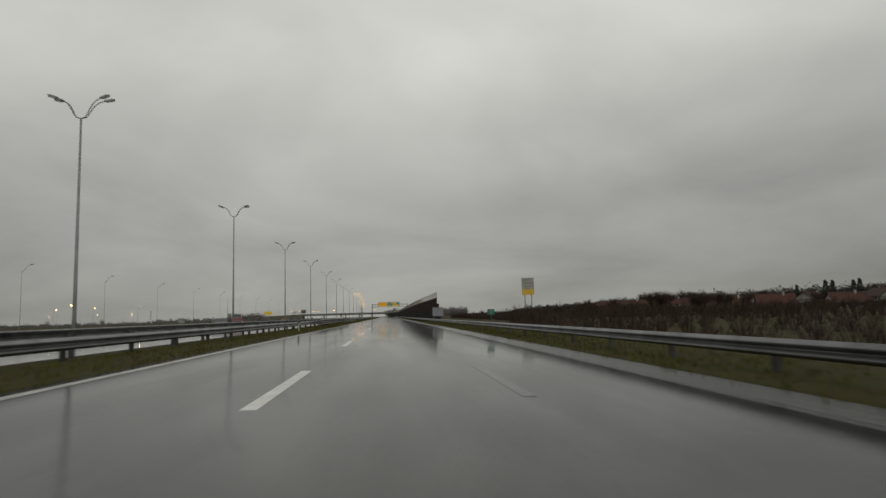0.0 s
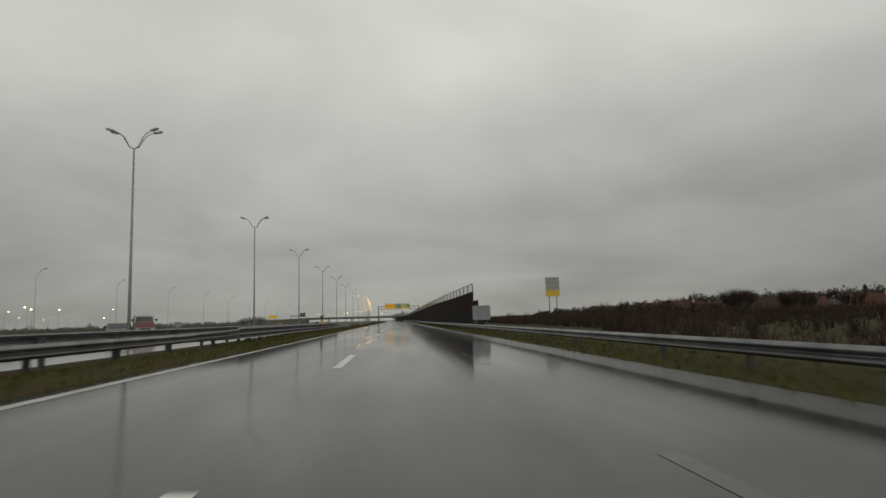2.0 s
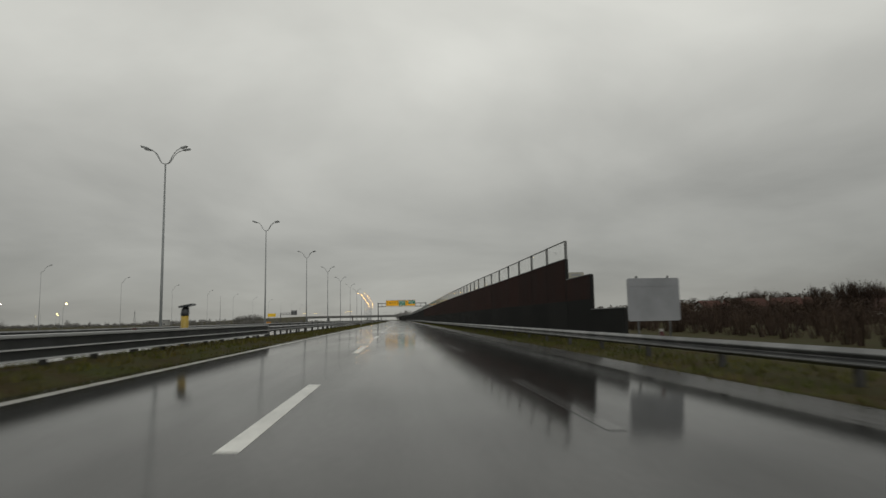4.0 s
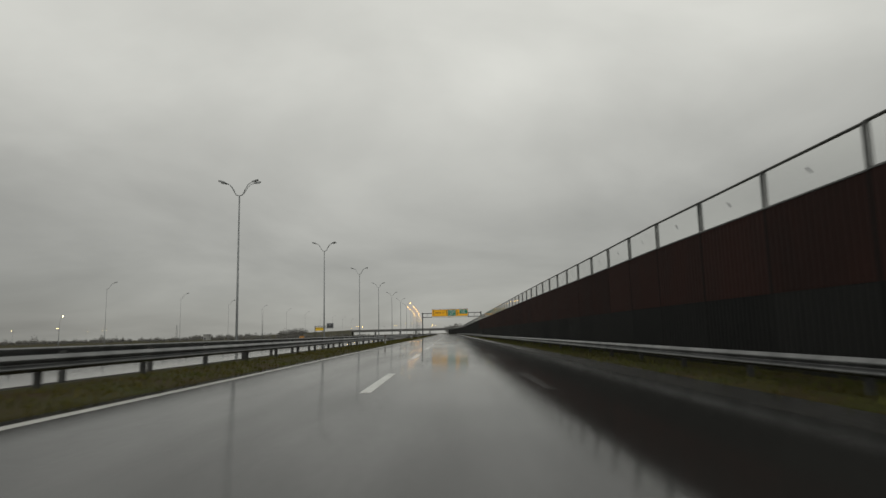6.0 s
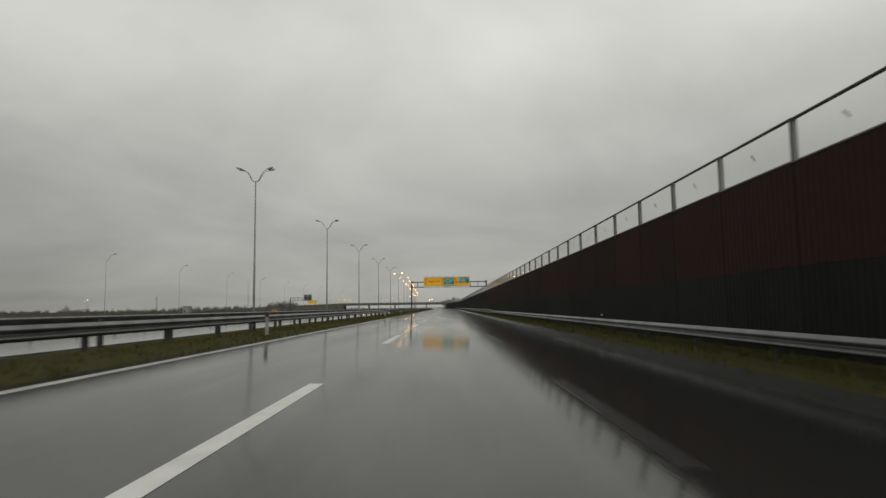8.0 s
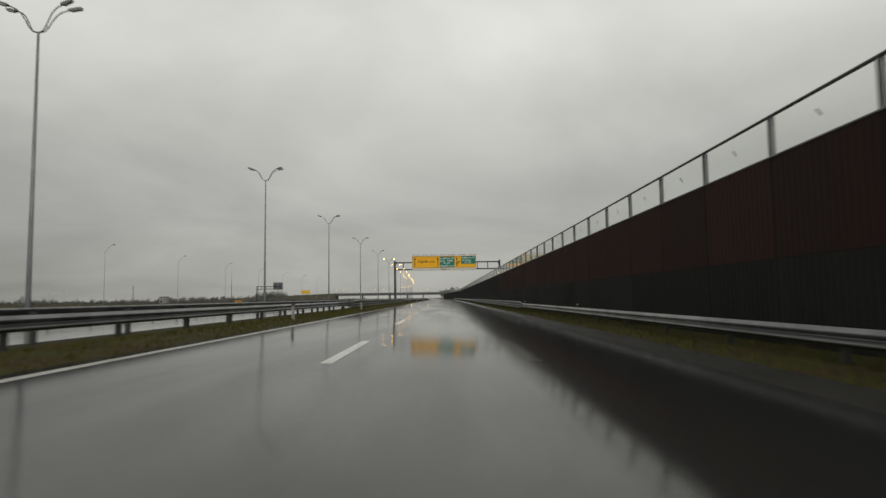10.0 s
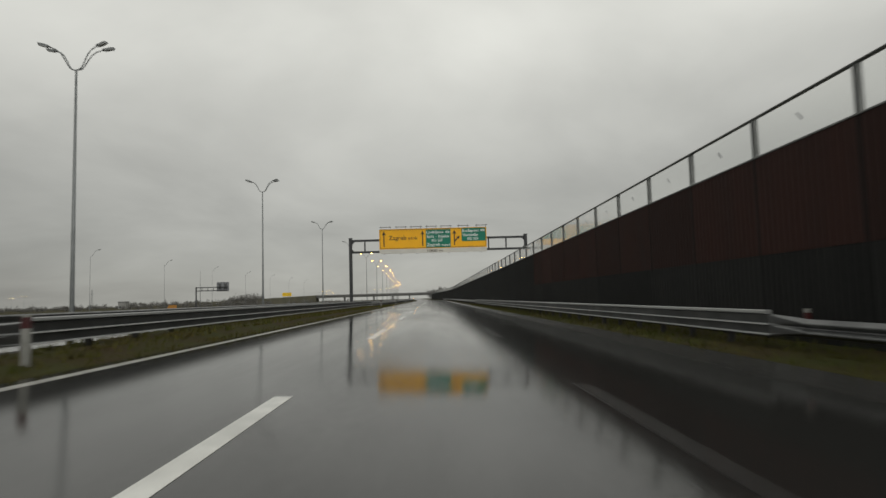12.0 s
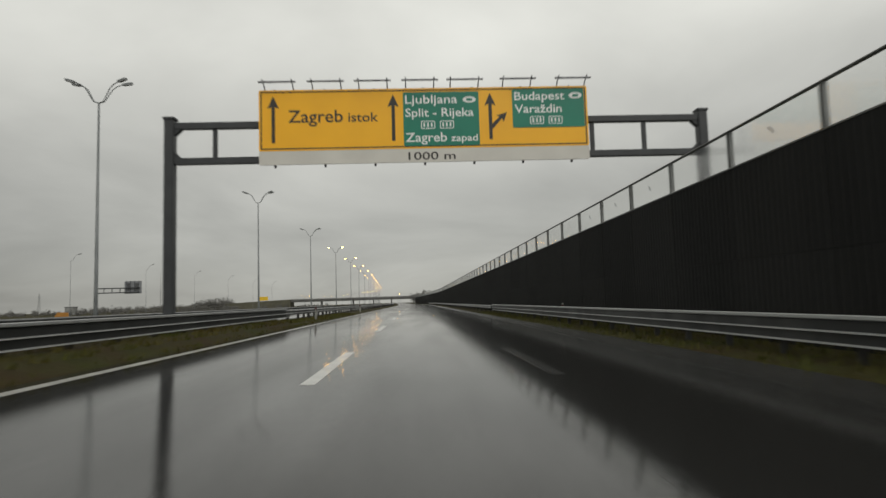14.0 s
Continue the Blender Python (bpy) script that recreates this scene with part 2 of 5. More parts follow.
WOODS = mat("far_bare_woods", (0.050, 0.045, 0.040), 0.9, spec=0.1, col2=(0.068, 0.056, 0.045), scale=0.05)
# rain haze put into the colour: far trees paler than bare wood
HAZE_TREES = mat("haze_paled_trees", (0.125, 0.122, 0.114), 0.9, spec=0.1, col2=(0.15, 0.145, 0.134), scale=0.05)
HAZE_WOOD = mat("haze_paled_woods", (0.16, 0.157, 0.149), 0.9, spec=0.1, col2=(0.19, 0.185, 0.173), scale=0.05)
OLDCONCRETE = mat("stained_concrete", (0.22, 0.22, 0.212), 0.75, col2=(0.16, 0.16, 0.155), scale=0.25, bump=0.2, bump_scale=8.0)
# dry grass of the far embankments, lightened with distance haze in the colour
HAZED_GRASS = mat("hazed_dry_grass", (0.125, 0.118, 0.085), 0.9, col2=(0.095, 0.092, 0.070), scale=0.2, spec=0.1)
CONIFER = mat("conifer_needles", (0.022, 0.032, 0.020), 0.7, col2=(0.030, 0.036, 0.022), scale=0.4)
BARK = mat("bark", (0.06, 0.048, 0.04), 0.85, col2=(0.04, 0.033, 0.028), scale=3.0)
ROOF = mat("clay_roof", spec=0.1, col=(0.054, 0.023, 0.017), rough=0.7, col2=(0.030, 0.017, 0.014), scale=0.4, vary=0.6)
RENDERED = mat("house_render", spec=0.1, col=(0.26, 0.25, 0.23), rough=0.8, col2=(0.13, 0.125, 0.115), scale=0.2, vary=0.7)
PANE = mat("dark_window", (0.03, 0.035, 0.04), 0.1)


# ---- mesh building ----
class Build:
    """Collects vertices and faces, then becomes one mesh."""

    def __init__(self):
        self.v, self.f = [], []

    def box(self, x0, x1, y0, y1, z0, z1):
        n = len(self.v)
        self.v += [(x, y, z) for z in (z0, z1) for y in (y0, y1) for x in (x0, x1)]
        self.f += [tuple(n + i for i in q) for q in
                   ((0, 2, 3, 1), (4, 5, 7, 6), (0, 1, 5, 4), (2, 6, 7, 3), (0, 4, 6, 2), (1, 3, 7, 5))]
        return self

    def chamfer(self, x0, x1, y0, y1, z0, z1, c=0.01):
        """A box with its upright edges cut."""
        pts = [(x0 + c, y0), (x1 - c, y0), (x1, y0 + c), (x1, y1 - c), (x1 - c, y1), (x0 + c, y1), (x0, y1 - c), (x0, y0 + c)]
        return self.prism([(x, y, z0) for x, y in pts], (0, 0, z1 - z0))

    def prism(self, loop, way):
        n, k = len(self.v), len(loop)
        self.v += [tuple(p) for p in loop] + [(p[0] + way[0], p[1] + way[1], p[2] + way[2]) for p in loop]
        self.f += [tuple(n + i for i in range(k))[::-1], tuple(n + k + i for i in range(k))]
        self.f += [(n + i, n + (i + 1) % k, n + k + (i + 1) % k, n + k + i) for i in range(k)]
        return self

    def tube(self, path, radii, sides=8, cap=True):
        n0 = len(self.v)
        path = [Vector(p) for p in path]
        for i, p in enumerate(path):
            d = (path[min(i + 1, len(path) - 1)] - path[max(i - 1, 0)]).normalized()
            side = d.cross(Vector((0, 1, 0)) if abs(d.y) < 0.9 else Vector((1, 0, 0))).normalized()
            other = d.cross(side)
            r = radii[i] if isinstance(radii, (list, tuple)) else radii
            for s in range(sides):
                a = 2 * math.pi * s / sides
                self.v.append(tuple(p + r * (math.cos(a) * side + math.sin(a) * other)))
        for i in range(len(path) - 1):
            for s in range(sides):
                a, b = n0 + i * sides + s, n0 + i * sides + (s + 1) % sides
                self.f.append((a, b, b + sides, a + sides))
        if cap:
            self.f.append(tuple(n0 + s for s in range(sides))[::-1])
            self.f.append(tuple(n0 + (len(path) - 1) * sides + s for s in range(sides)))
        return self

    def mesh(self, name, material, smooth=False):
        me = bpy.data.meshes.new(name)
        me.from_pydata(self.v, [], self.f)
        bm = bmesh.new()
        bm.from_mesh(me)
        bmesh.ops.recalc_face_normals(bm, faces=bm.faces)
        bm.to_mesh(me)
        bm.free()
        if smooth:
            for p in me.polygons:
                p.use_smooth = True
        me.materials.append(material)
        return me


def part(name, data, parent, m=None, label=""):
    """One mesh object under a thing or a part."""
    ob = new(name, data)
    ob.parent = parent
    if m is not None:
        ob.matrix_basis = m
    if label:
        ob["label"] = label
    return ob


def thing(name, label, category, m=None, group="", kind=""):
    ob = tagged(new(name), label, category, group, kind)
    if m is not None:
        ob.matrix_basis = m
    return ob


def bend(y):
    """The road leaves its straight line far ahead, to the left."""
    s = max(0.0, y - 455.0)
    return -0.033 * (math.sqrt(s * s + 400.0) - 20.0)


def bend_turn(y):
    return math.degrees(math.atan2(-(bend(y + 1) - bend(y - 1)), 2))


FALL = 0.0244          # crossfall of the carriageway, down to the right
ROAD_L, ROAD_R = -5.72, 4.45


def road_z(x):
    return -FALL * x


# ---- ground: one sheet to the horizon ----
def hill(x, y):
    """Low rising land beyond the open field on the right."""
    a = min(1.0, max(0.0, (x - 150) / 190.0))
    s = a * a * (3 - 2 * a)
    return s * (4.6 + 1.2 * math.sin(x * 0.011 + 1.3) + 1.2 * math.sin(y * 0.013))


PROFILE = [(-3500, -1.0), (-1200, -1.0), (-600, -0.8), (-300, -0.7), (-150, -0.6), (-80, -0.6), (-60, -0.6), (-40, -0.5), (-27, -0.3), (-23, 0.16),
           (-21.6, 0.22), (-20.7, 0.16), (-20.5, -0.05), (-9.35, -0.05), (-9.2, 0.15), (-8.7, 0.20), (-8.2, 0.22), (-7.6, 0.23),
           (-7.0, 0.22), (-6.4, 0.19), (-5.95, 0.15), (-5.74, 0.12), (-5.70, -0.15), (0, -0.3), (5.18, -0.4), (5.25, -0.072), (5.5, -0.065),
           (6.0, -0.06), (6.6, -0.045), (7.3, -0.02), (8.0, 0.0), (8.7, -0.02), (10, -0.15), (13, -0.5), (18, -0.7), (25, -0.7), (40, -0.6), (70, -0.5),
           (110, -0.4), (150, -0.3), (200, 0), (260, 0), (330, 0), (420, 0), (600, 0), (1000, 0), (1800, 0), (3500, 0)]


def profile_z(x):
    for (a, za), (b, zb) in zip(PROFILE, PROFILE[1:]):
        if a <= x <= b:
            return za + (zb - za) * (x - a) / (b - a)
    return 0.0


def swell(x, y):
    """The grass strip stands higher where the tall rail runs; a level lay-by beyond the opposite road."""
    s = 1.4 * min(1.0, max(0.0, (y - 238) / 14.0)) * min(1.0, max(0.0, (310 - y) / 10.0))
    s = max(s, min(1.0, max(0.0, (y - 66) / 12.0)) * min(1.0, max(0.0, (116 - y) / 10.0)))
    if -30 < x < -21.7:
        lay_by = min(1.0, max(0.0, (y - 84) / 8.0)) * min(1.0, max(0.0, (120 - y) / 8.0))
        return lay_by * (0.06 - profile_z(x))
    return 0.13 * s if -7.9 < x < -6.1 else 0.0


def build_ground():
    ys = [-400, -250, -150, -80] + [-40 + 4 * k for k in range(110)] + [400 + 25 * k for k in range(33)] + [1300, 1600, 2000, 2800, 4000]
    v, f = [], []
    for y in ys:
        for x, z in PROFILE:
            rough = 0.0
            if x < -21 or (-9.3 < x < -5.9) or 5.3 < x:
                rough = 0.05 * noise.noise((x * 0.9, y * 0.33, 0.0)) if abs(x) < 30 else 0.35 * noise.noise((x * 0.02, y * 0.02, 5.0))
            near = max(0.0, 1 - abs(x) / 90.0)
            v.append((x + bend(y) * (1 if abs(x) < 30 else near), y, z + rough + swell(x, y) + (hill(x, y) if x > 60 else 0)))
    n = len(PROFILE)
    for j in range(len(ys) - 1):
        for i in range(n - 1):
            a = j * n + i
            f.append((a, a + 1, a + n + 1, a + n))
    me = bpy.data.meshes.new("ground")
    me.from_pydata(v, [], f)
    me.materials.append(SOIL)
    for p in me.polygons:
        p.use_smooth = True
    return tagged(new("ground", me), "wet muddy grass verges and flat winter fields", "ground", kind="structure")


build_ground()


def strip(name, cross, y0, y1, step, material):
    """A solid strip with a constant cross-section, laid along the road and its bend."""
    b = Build()
    k = len(cross)
    ys = [y0 + step * i for i in range(int((y1 - y0) / step) + 1)]
    for y in ys:
        b.v += [(x + bend(y), y, z) for x, z in cross]
    for j in range(len(ys) - 1):
        for i in range(k):
            a, c = j * k + i, j * k + (i + 1) % k
            b.f.append((a, c, c + k, a + k))
    b.f.append(tuple(range(k)))
    b.f.append(tuple((len(ys) - 1) * k + i for i in range(k))[::-1])
    return b.mesh(name, material)


tagged(new("road", strip("road", [(ROAD_L, road_z(ROAD_L)), (-1.8, road_z(-1.8)), (1.8, road_z(1.8)), (ROAD_R, road_z(ROAD_R)), (ROAD_R, -0.6), (ROAD_L, -0.6)],
                         -120, 1400, 10, ASPHALT)),
       "wet dark asphalt motorway carriageway mirroring the sky", "road", kind="structure")
tagged(new("gutter", strip("gutter", [(4.454, road_z(4.45)), (4.65, -0.107), (4.85, -0.097), (5.05, -0.082), (5.24, -0.064), (5.24, -0.45), (4.454, -0.45)], -120, 560, 10, GUTTER)),
       "wet paved drainage gutter rising to the verge", "gutter", kind="structure")
tagged(new("road", strip("opposite_road", [(-20.45, 0.02), (-15, 0.13), (-9.4, 0.17), (-9.4, -0.4), (-20.45, -0.4)], -120, 1400, 10, ASPHALT_OLD)),
       "wet pale opposite carriageway behind the median", "road", kind="structure")

tagged(new("road", strip("side_road", [(-74.5, -0.22), (-66.5, -0.22), (-65.0, -0.9), (-76.0, -0.9)], -120, 700, 10, ASPHALT_OLD)),
       "wet pale side road on a low bank across the fields", "road", kind="structure")


def line_strip(x, w):
    zl, zr = road_z(x - w / 2) + 0.004, road_z(x + w / 2) + 0.004
    return [(x - w / 2, zl), (x + w / 2, zr), (x + w / 2, zr - 0.003), (x - w / 2, zl - 0.003)]


tagged(new("edge_line", strip("edge_line", line_strip(-5.34, 0.2), -120, 1400, 10, LINE_EDGE)),
       "continuous white painted edge line on wet asphalt", "road marking", kind="structure")

DASH_SHIFT = {1: 0.5, 2: -0.3, 3: 0.3}
for x, kind_of, paint, ahead_by in ((-1.8, "between the lanes", LINE, 0.0), (1.74, "beside the slip lane", LINE_WORN, 0.9)):
    db = Build()
    c = 0.012
    loop = [(-0.09, 0), (0.09, 0), (0.1, c), (0.1, 5.3 - c), (0.09, 5.3), (-0.09, 5.3), (-0.1, 5.3 - c), (-0.1, c)]
    db.prism([(px, py, -FALL * px + 0.001) for px, py in loop], (0, 0, 0.003))
    dash_mesh = db.mesh("lane_dash", paint)
    for k in range(-6, 60):
        y = 10.24 + ahead_by + 15.0 * k + DASH_SHIFT.get(k, 0.0)
        d = new("lane_dash", dash_mesh)
        d.matrix_basis = pose(x + bend(y), y, road_z(x), 0, 0, bend_turn(y))
        tagged(d, "white painted lane dash " + kind_of, "road marking", "lane dashes", "structure")


# ---- guard rails ----
def beam_mesh(name, profile, length, material):
    """A pressed steel beam: a folded sheet 4 mm thick drawn along the road."""
    t = 0.004
    out = [(d, z) for d, z in profile]
    back = [(d - t, z) for d, z in reversed(profile)]
    b = Build()
    b.prism([(d, 0, z) for d, z in out + back], (0, length, 0))
    return b.mesh(name, material)


W_BEAM = [(0.0, 0.0), (0.012, 0.004), (0.030, 0.018), (0.072, 0.046), (0.080, 0.056), (0.080, 0.074), (0.074, 0.084), (0.012, 0.140), (0.006, 0.155), (0.012, 0.170),
          (0.072, 0.206), (0.080, 0.216), (0.080, 0.234), (0.074, 0.244), (0.0, 0.31)]
TALL = [(0.030, 0.0), (0.046, 0.004), (0.050, 0.012), (0.046, 0.024), (0.040, 0.040), (0.046, 0.110), (0.054, 0.180), (0.060, 0.190), (0.062, 0.200), (0.056, 0.212),
        (0.040, 0.226), (0.046, 0.300), (0.050, 0.370), (0.046, 0.388), (0.0, 0.40)]
MIRROR = Matrix.Diagonal((-1, 1, 1, 1))


def bevel_post(w, d, z0, z1, material, name="post"):
    """A sigma-shaped sheet post, open to one side."""
    loop = [(-w / 2, -d / 2), (w / 2, -d / 2), (w / 2, -d / 2 + 0.012), (-w / 2 + 0.012, -d / 2 + 0.012), (-w / 2 + 0.012, d / 2 - 0.012), (w / 2, d / 2 - 0.012),
            (w / 2, d / 2), (-w / 2, d / 2)]
    return Build().prism([(x, y, z0) for x, y in loop], (0, 0, z1 - z0)).mesh(name, material)


RAIL_POST = bevel_post(0.12, 0.09, -0.9, 0.0, POSTSTEEL)
SPACER = Build().chamfer(-0.05, 0.05, -0.06, 0.06, -0.26, -0.06, 0.015).mesh("spacer", STEEL_DARK)
BEAM_STD = beam_mesh("beam", W_BEAM, 4.02, STEEL)
BEAM_TALL = beam_mesh("beam", TALL, 4.02, SHADED_STEEL)
# lips and cap paler than the beam: sky gleam put into their colour
LIP = Build().prism([(0.045, 0, 0.0), (0.098, 0, 0.002), (0.104, 0, 0.010), (0.096, 0, 0.020), (0.045, 0, 0.034)], (0, 4.02, 0)).mesh("lip", SKYLIT_STEEL)
CAP_RAIL = Build().prism([(-0.02, 0, 0), (0.10, 0, 0), (0.115, 0, 0.015), (0.115, 0, 0.06), (0.10, 0, 0.07), (-0.02, 0, 0.07)], (0, 4.02, 0)).mesh("cap_rail", SKYLIT_STEEL)


def end_cap_mesh(profile):
    """A rail end: the beam's section turned round an upright axis behind it."""
    b = Build()
    n, back = len(profile), 0.13
    for k in range(9):
        a = math.radians(20 * k)
        for d, z in list(profile) + [(d - 0.006, z) for d, z in reversed(profile)]:
            b.v.append((-back + (d + back) * math.cos(a), -(d + back) * math.sin(a), z))
    for k in range(8):
        for i in range(2 * n):
            p, q = k * 2 * n + i, k * 2 * n + (i + 1) % (2 * n)
            b.f.append((p, q, q + 2 * n, p + 2 * n))
    return b.mesh("end_cap", STEEL)


CAP_STD, CAP_TALL = end_cap_mesh(W_BEAM), end_cap_mesh(TALL)


def transition_mesh(y0, x0, z0, first, y1, x1, z1, last):
    """A beam that changes from one section to another as it shifts sideways."""
    b = Build()
    n, steps = len(first), 8
    for k in range(steps + 1):
        s = k / steps
        e = s * s * (3 - 2 * s)
        ring = [(x0 + (x1 - x0) * e + p[0] * (1 - s) + q[0] * s, z0 + (z1 - z0) * e + p[1] * (1 - s) + q[1] * s) for p, q in zip(first, last)]
        b.v += [(x, y0 + (y1 - y0) * s, z) for x, z in ring + [(x - 0.006, z) for x, z in reversed(ring)]]
    for k in range(steps):
        for i in range(2 * n):
            p, q = k * 2 * n + i, k * 2 * n + (i + 1) % (2 * n)
            b.f.append((p, q, q + 2 * n, p + 2 * n))
    return b.mesh("transition_beam", STEEL)


def guard_rail(x, top, y0, y1, faces, phase, label, tall=False, every=4.0, caps=True):
    """A run of steel safety barrier; faces is +1 when the beam looks to the right, -1 to the left."""
    rail = thing("guard_rail", label, "guard rail", pose(0, 0, 0), "motorway guard rails")
    flip = MIRROR if faces < 0 else Matrix.Identity(4)
    height = 0.40 if tall else 0.31
    y = y0
    while y < y1 - 0.1:
        at = pose(x + bend(y), y, top - height - (0.07 if tall else 0), 0, 0, bend_turn(y))
        part("beam", BEAM_TALL if tall else BEAM_STD, rail, at @ flip)
        if tall:
            for lift in (-0.004, 0.188):
                part("lip", LIP, rail, at @ flip @ pose(0, 0, lift), "thin folded edge, sky gleam in its pale colour")
            part("cap_rail", CAP_RAIL, rail, pose(x + bend(y), y, top - 0.072, 0, 0, bend_turn(y)) @ flip, "broad pale top rail")
        y += 4.0
    y = phase + every * math.ceil((y0 + 0.2 - phase) / every)
    while y < y1:
        at = pose(x - faces * 0.085 + bend(y), y, top - 0.03)
        p = part("post", RAIL_POST, rail, at)
        part("spacer", SPACER, p, pose(faces * 0.03, 0, 0))
        y += every
    if caps:
        part("end_cap", CAP_TALL if tall else CAP_STD, rail, pose(x + bend(y0), y0, top - height - (0.07 if tall else 0)) @ flip, "rounded end terminal")
    return rail


MEDIAN = "galvanised steel guard rail on posts in the grassy median"
HIGH = "high double-wave steel barrier with a pale top rail"
guard_rail(-7.8, 0.80, -44, 64, 1, 2.4, MEDIAN, caps=False)
high_a = guard_rail(-7.05, 0.95, 68, 112, 1, 0.4, HIGH, tall=True, every=2.0, caps=False)
guard_rail(-7.8, 0.86, 116.2, 240.2, 1, 2.4, MEDIAN, caps=False)
high_b = guard_rail(-7.05, 0.95, 244.2, 304.2, 1, 0.4, HIGH, tall=True, every=2.0, caps=False)
guard_rail(-7.4, 0.88, 308.2, 560, 1, 0.0, MEDIAN, every=2.0, caps=False)
for rail, row in ((high_a, (64, -7.8, 0.49, W_BEAM, 68, -7.05, 0.48, TALL)), (high_a, (112, -7.05, 0.48, TALL, 116.2, -7.8, 0.55, W_BEAM)),
                  (high_b, (240.2, -7.8, 0.55, W_BEAM, 244.2, -7.05, 0.48, TALL)), (high_b, (304.2, -7.05, 0.48, TALL, 308.2, -7.4, 0.57, W_BEAM))):
    part("transition_beam", transition_mesh(*row), rail)
    mid = (row[0] + row[4]) / 2
    part("post", RAIL_POST, rail, pose((row[1] + row[5]) / 2 - 0.085, mid, 0.84))
guard_rail(-8.75, 0.93, -42, 470, -1, 0.4, "galvanised steel guard rail facing the opposite carriageway")
guard_rail(-21.0, 0.85, -42, 430, 1, 0.4, "weathered steel guard rail beyond the opposite carriageway")
VERGE = "galvanised steel guard rail on the grassy verge before the noise barrier"
guard_rail(6.4, 0.54, -42, 242.2, -1, 1.0, VERGE, caps=False)
high_c = guard_rail(6.25, 0.69, 245.2, 325.2, -1, 1.0, HIGH, tall=True, every=2.0, caps=False)
part("transition_beam", transition_mesh(244.3, -6.39, 0.23, W_BEAM, 245.2, -6.25, 0.22, TALL), high_c, MIRROR)
guard_rail(6.4, 0.6, 328, 520, -1, 1.0, VERGE)


# ---- noise barrier ----
BAY, FIRST = 3.54, 141.45
STARTS = [111.6 + 3.73125 * k for k in range(8)] + [FIRST + BAY * k for k in range(165)]


def wall_x(y):
    """The barrier draws closer to the road over its first thirty metres."""
    return 8.2 - 0.77 * min(1.0, max(0.0, (y - 111.6) / 29.85))


def wall_top(y):
    s = min(1.0, max(0.0, (y - 135) / 50.0))
    start = min(1.0, max(0.0, (132 - y) / 18.0))
    return 3.94 + 0.15 * s * s * (3 - 2 * s) + 0.09 * start


def rib_panel(name, material):
    """A cassette panel with shallow upright ribs on the road side, one metre high."""
    b = Build()
    loop, n = [], 16
    for i in range(n):
        y = 0.05 + (BAY - 0.10) * i / n
        w = (BAY - 0.10) / n
        loop += [(0.0, y), (0.0, y + w * 0.55), (0.018, y + w * 0.65), (0.018, y + w * 0.95)]
    loop += [(0.0, BAY - 0.05), (0.12, BAY - 0.05), (0.12, 0.05)]
    b.prism([(x, y, 0.0) for x, y in loop], (0, 0, 1.0))
    return b.mesh(name, material)


PANEL_LOW = rib_panel("lower_panel", DARKPANEL)
PANEL_UP = rib_panel("upper_panel", MAROON)
PANEL_UP_BLACK = rib_panel("upper_panel", DARKPANEL)
WALL_POST = Build().chamfer(0.006, 0.15, -0.048, 0.048, -0.1, 1.0, 0.012).mesh("wall_post", DARKPANEL)
post_b = Build()
post_b.prism([(x, y, 0.0) for x, y in ((0.0, -0.05), (0.12, -0.05), (0.12, -0.035), (0.07, -0.035), (0.07, 0.035), (0.12, 0.035), (0.12, 0.05), (0.0, 0.05),
                                       (0.0, 0.035), (0.05, 0.035), (0.05, -0.035), (0.0, -0.035))], (0, 0, 0.93))
GLASS_POST = post_b.mesh("glass_post", FRAME)
PANE_MESH = Build().box(0.055, 0.067, 0.055, BAY - 0.055, 0.03, 0.90).mesh("pane", GLASS)
bar_b = Build().tube([(0.03, 0.0, 0.0), (0.03, BAY, 0.0)], 0.024, 8)
bar_b.tube([(0.10, 0.0, 0.0), (0.10, BAY, 0.0)], 0.024, 8)
TOP_BAR = bar_b.mesh("top_bar", FRAME)
COPING = Build().prism([(-0.015, 0.0, 0.0), (0.135, 0.0, 0.0), (0.135, 0.0, 0.03), (-0.015, 0.0, 0.03)], (0, BAY, 0)).mesh("coping", FRAME)
MARK = Build().prism([(0.050, 1.64, 0.38), (0.050, 1.70, 0.39), (0.050, 1.88, 0.56), (0.050, 1.84, 0.57), (0.050, 1.74, 0.49)], (0.004, 0, 0)).mesh("sticker", SIGNBACK)
barrier = thing("noise_barrier", "dark maroon and black noise barrier with clear glass top", "noise barrier", pose(0, 0, 0))
SPLIT = 1.85


def scale_z(h):
    return Matrix.Diagonal((1, 1, h, 1))


def bay_pose(y, y2):
    a = Vector((wall_x(y) + bend(y), y, 0))
    b = Vector((wall_x(y2) + bend(y2), y2, 0))
    d = b - a
    return Matrix.Translation(a) @ Matrix.Rotation(math.atan2(-d.x, d.y), 4, "Z") @ Matrix.Diagonal((1, d.length / BAY, 1, 1))


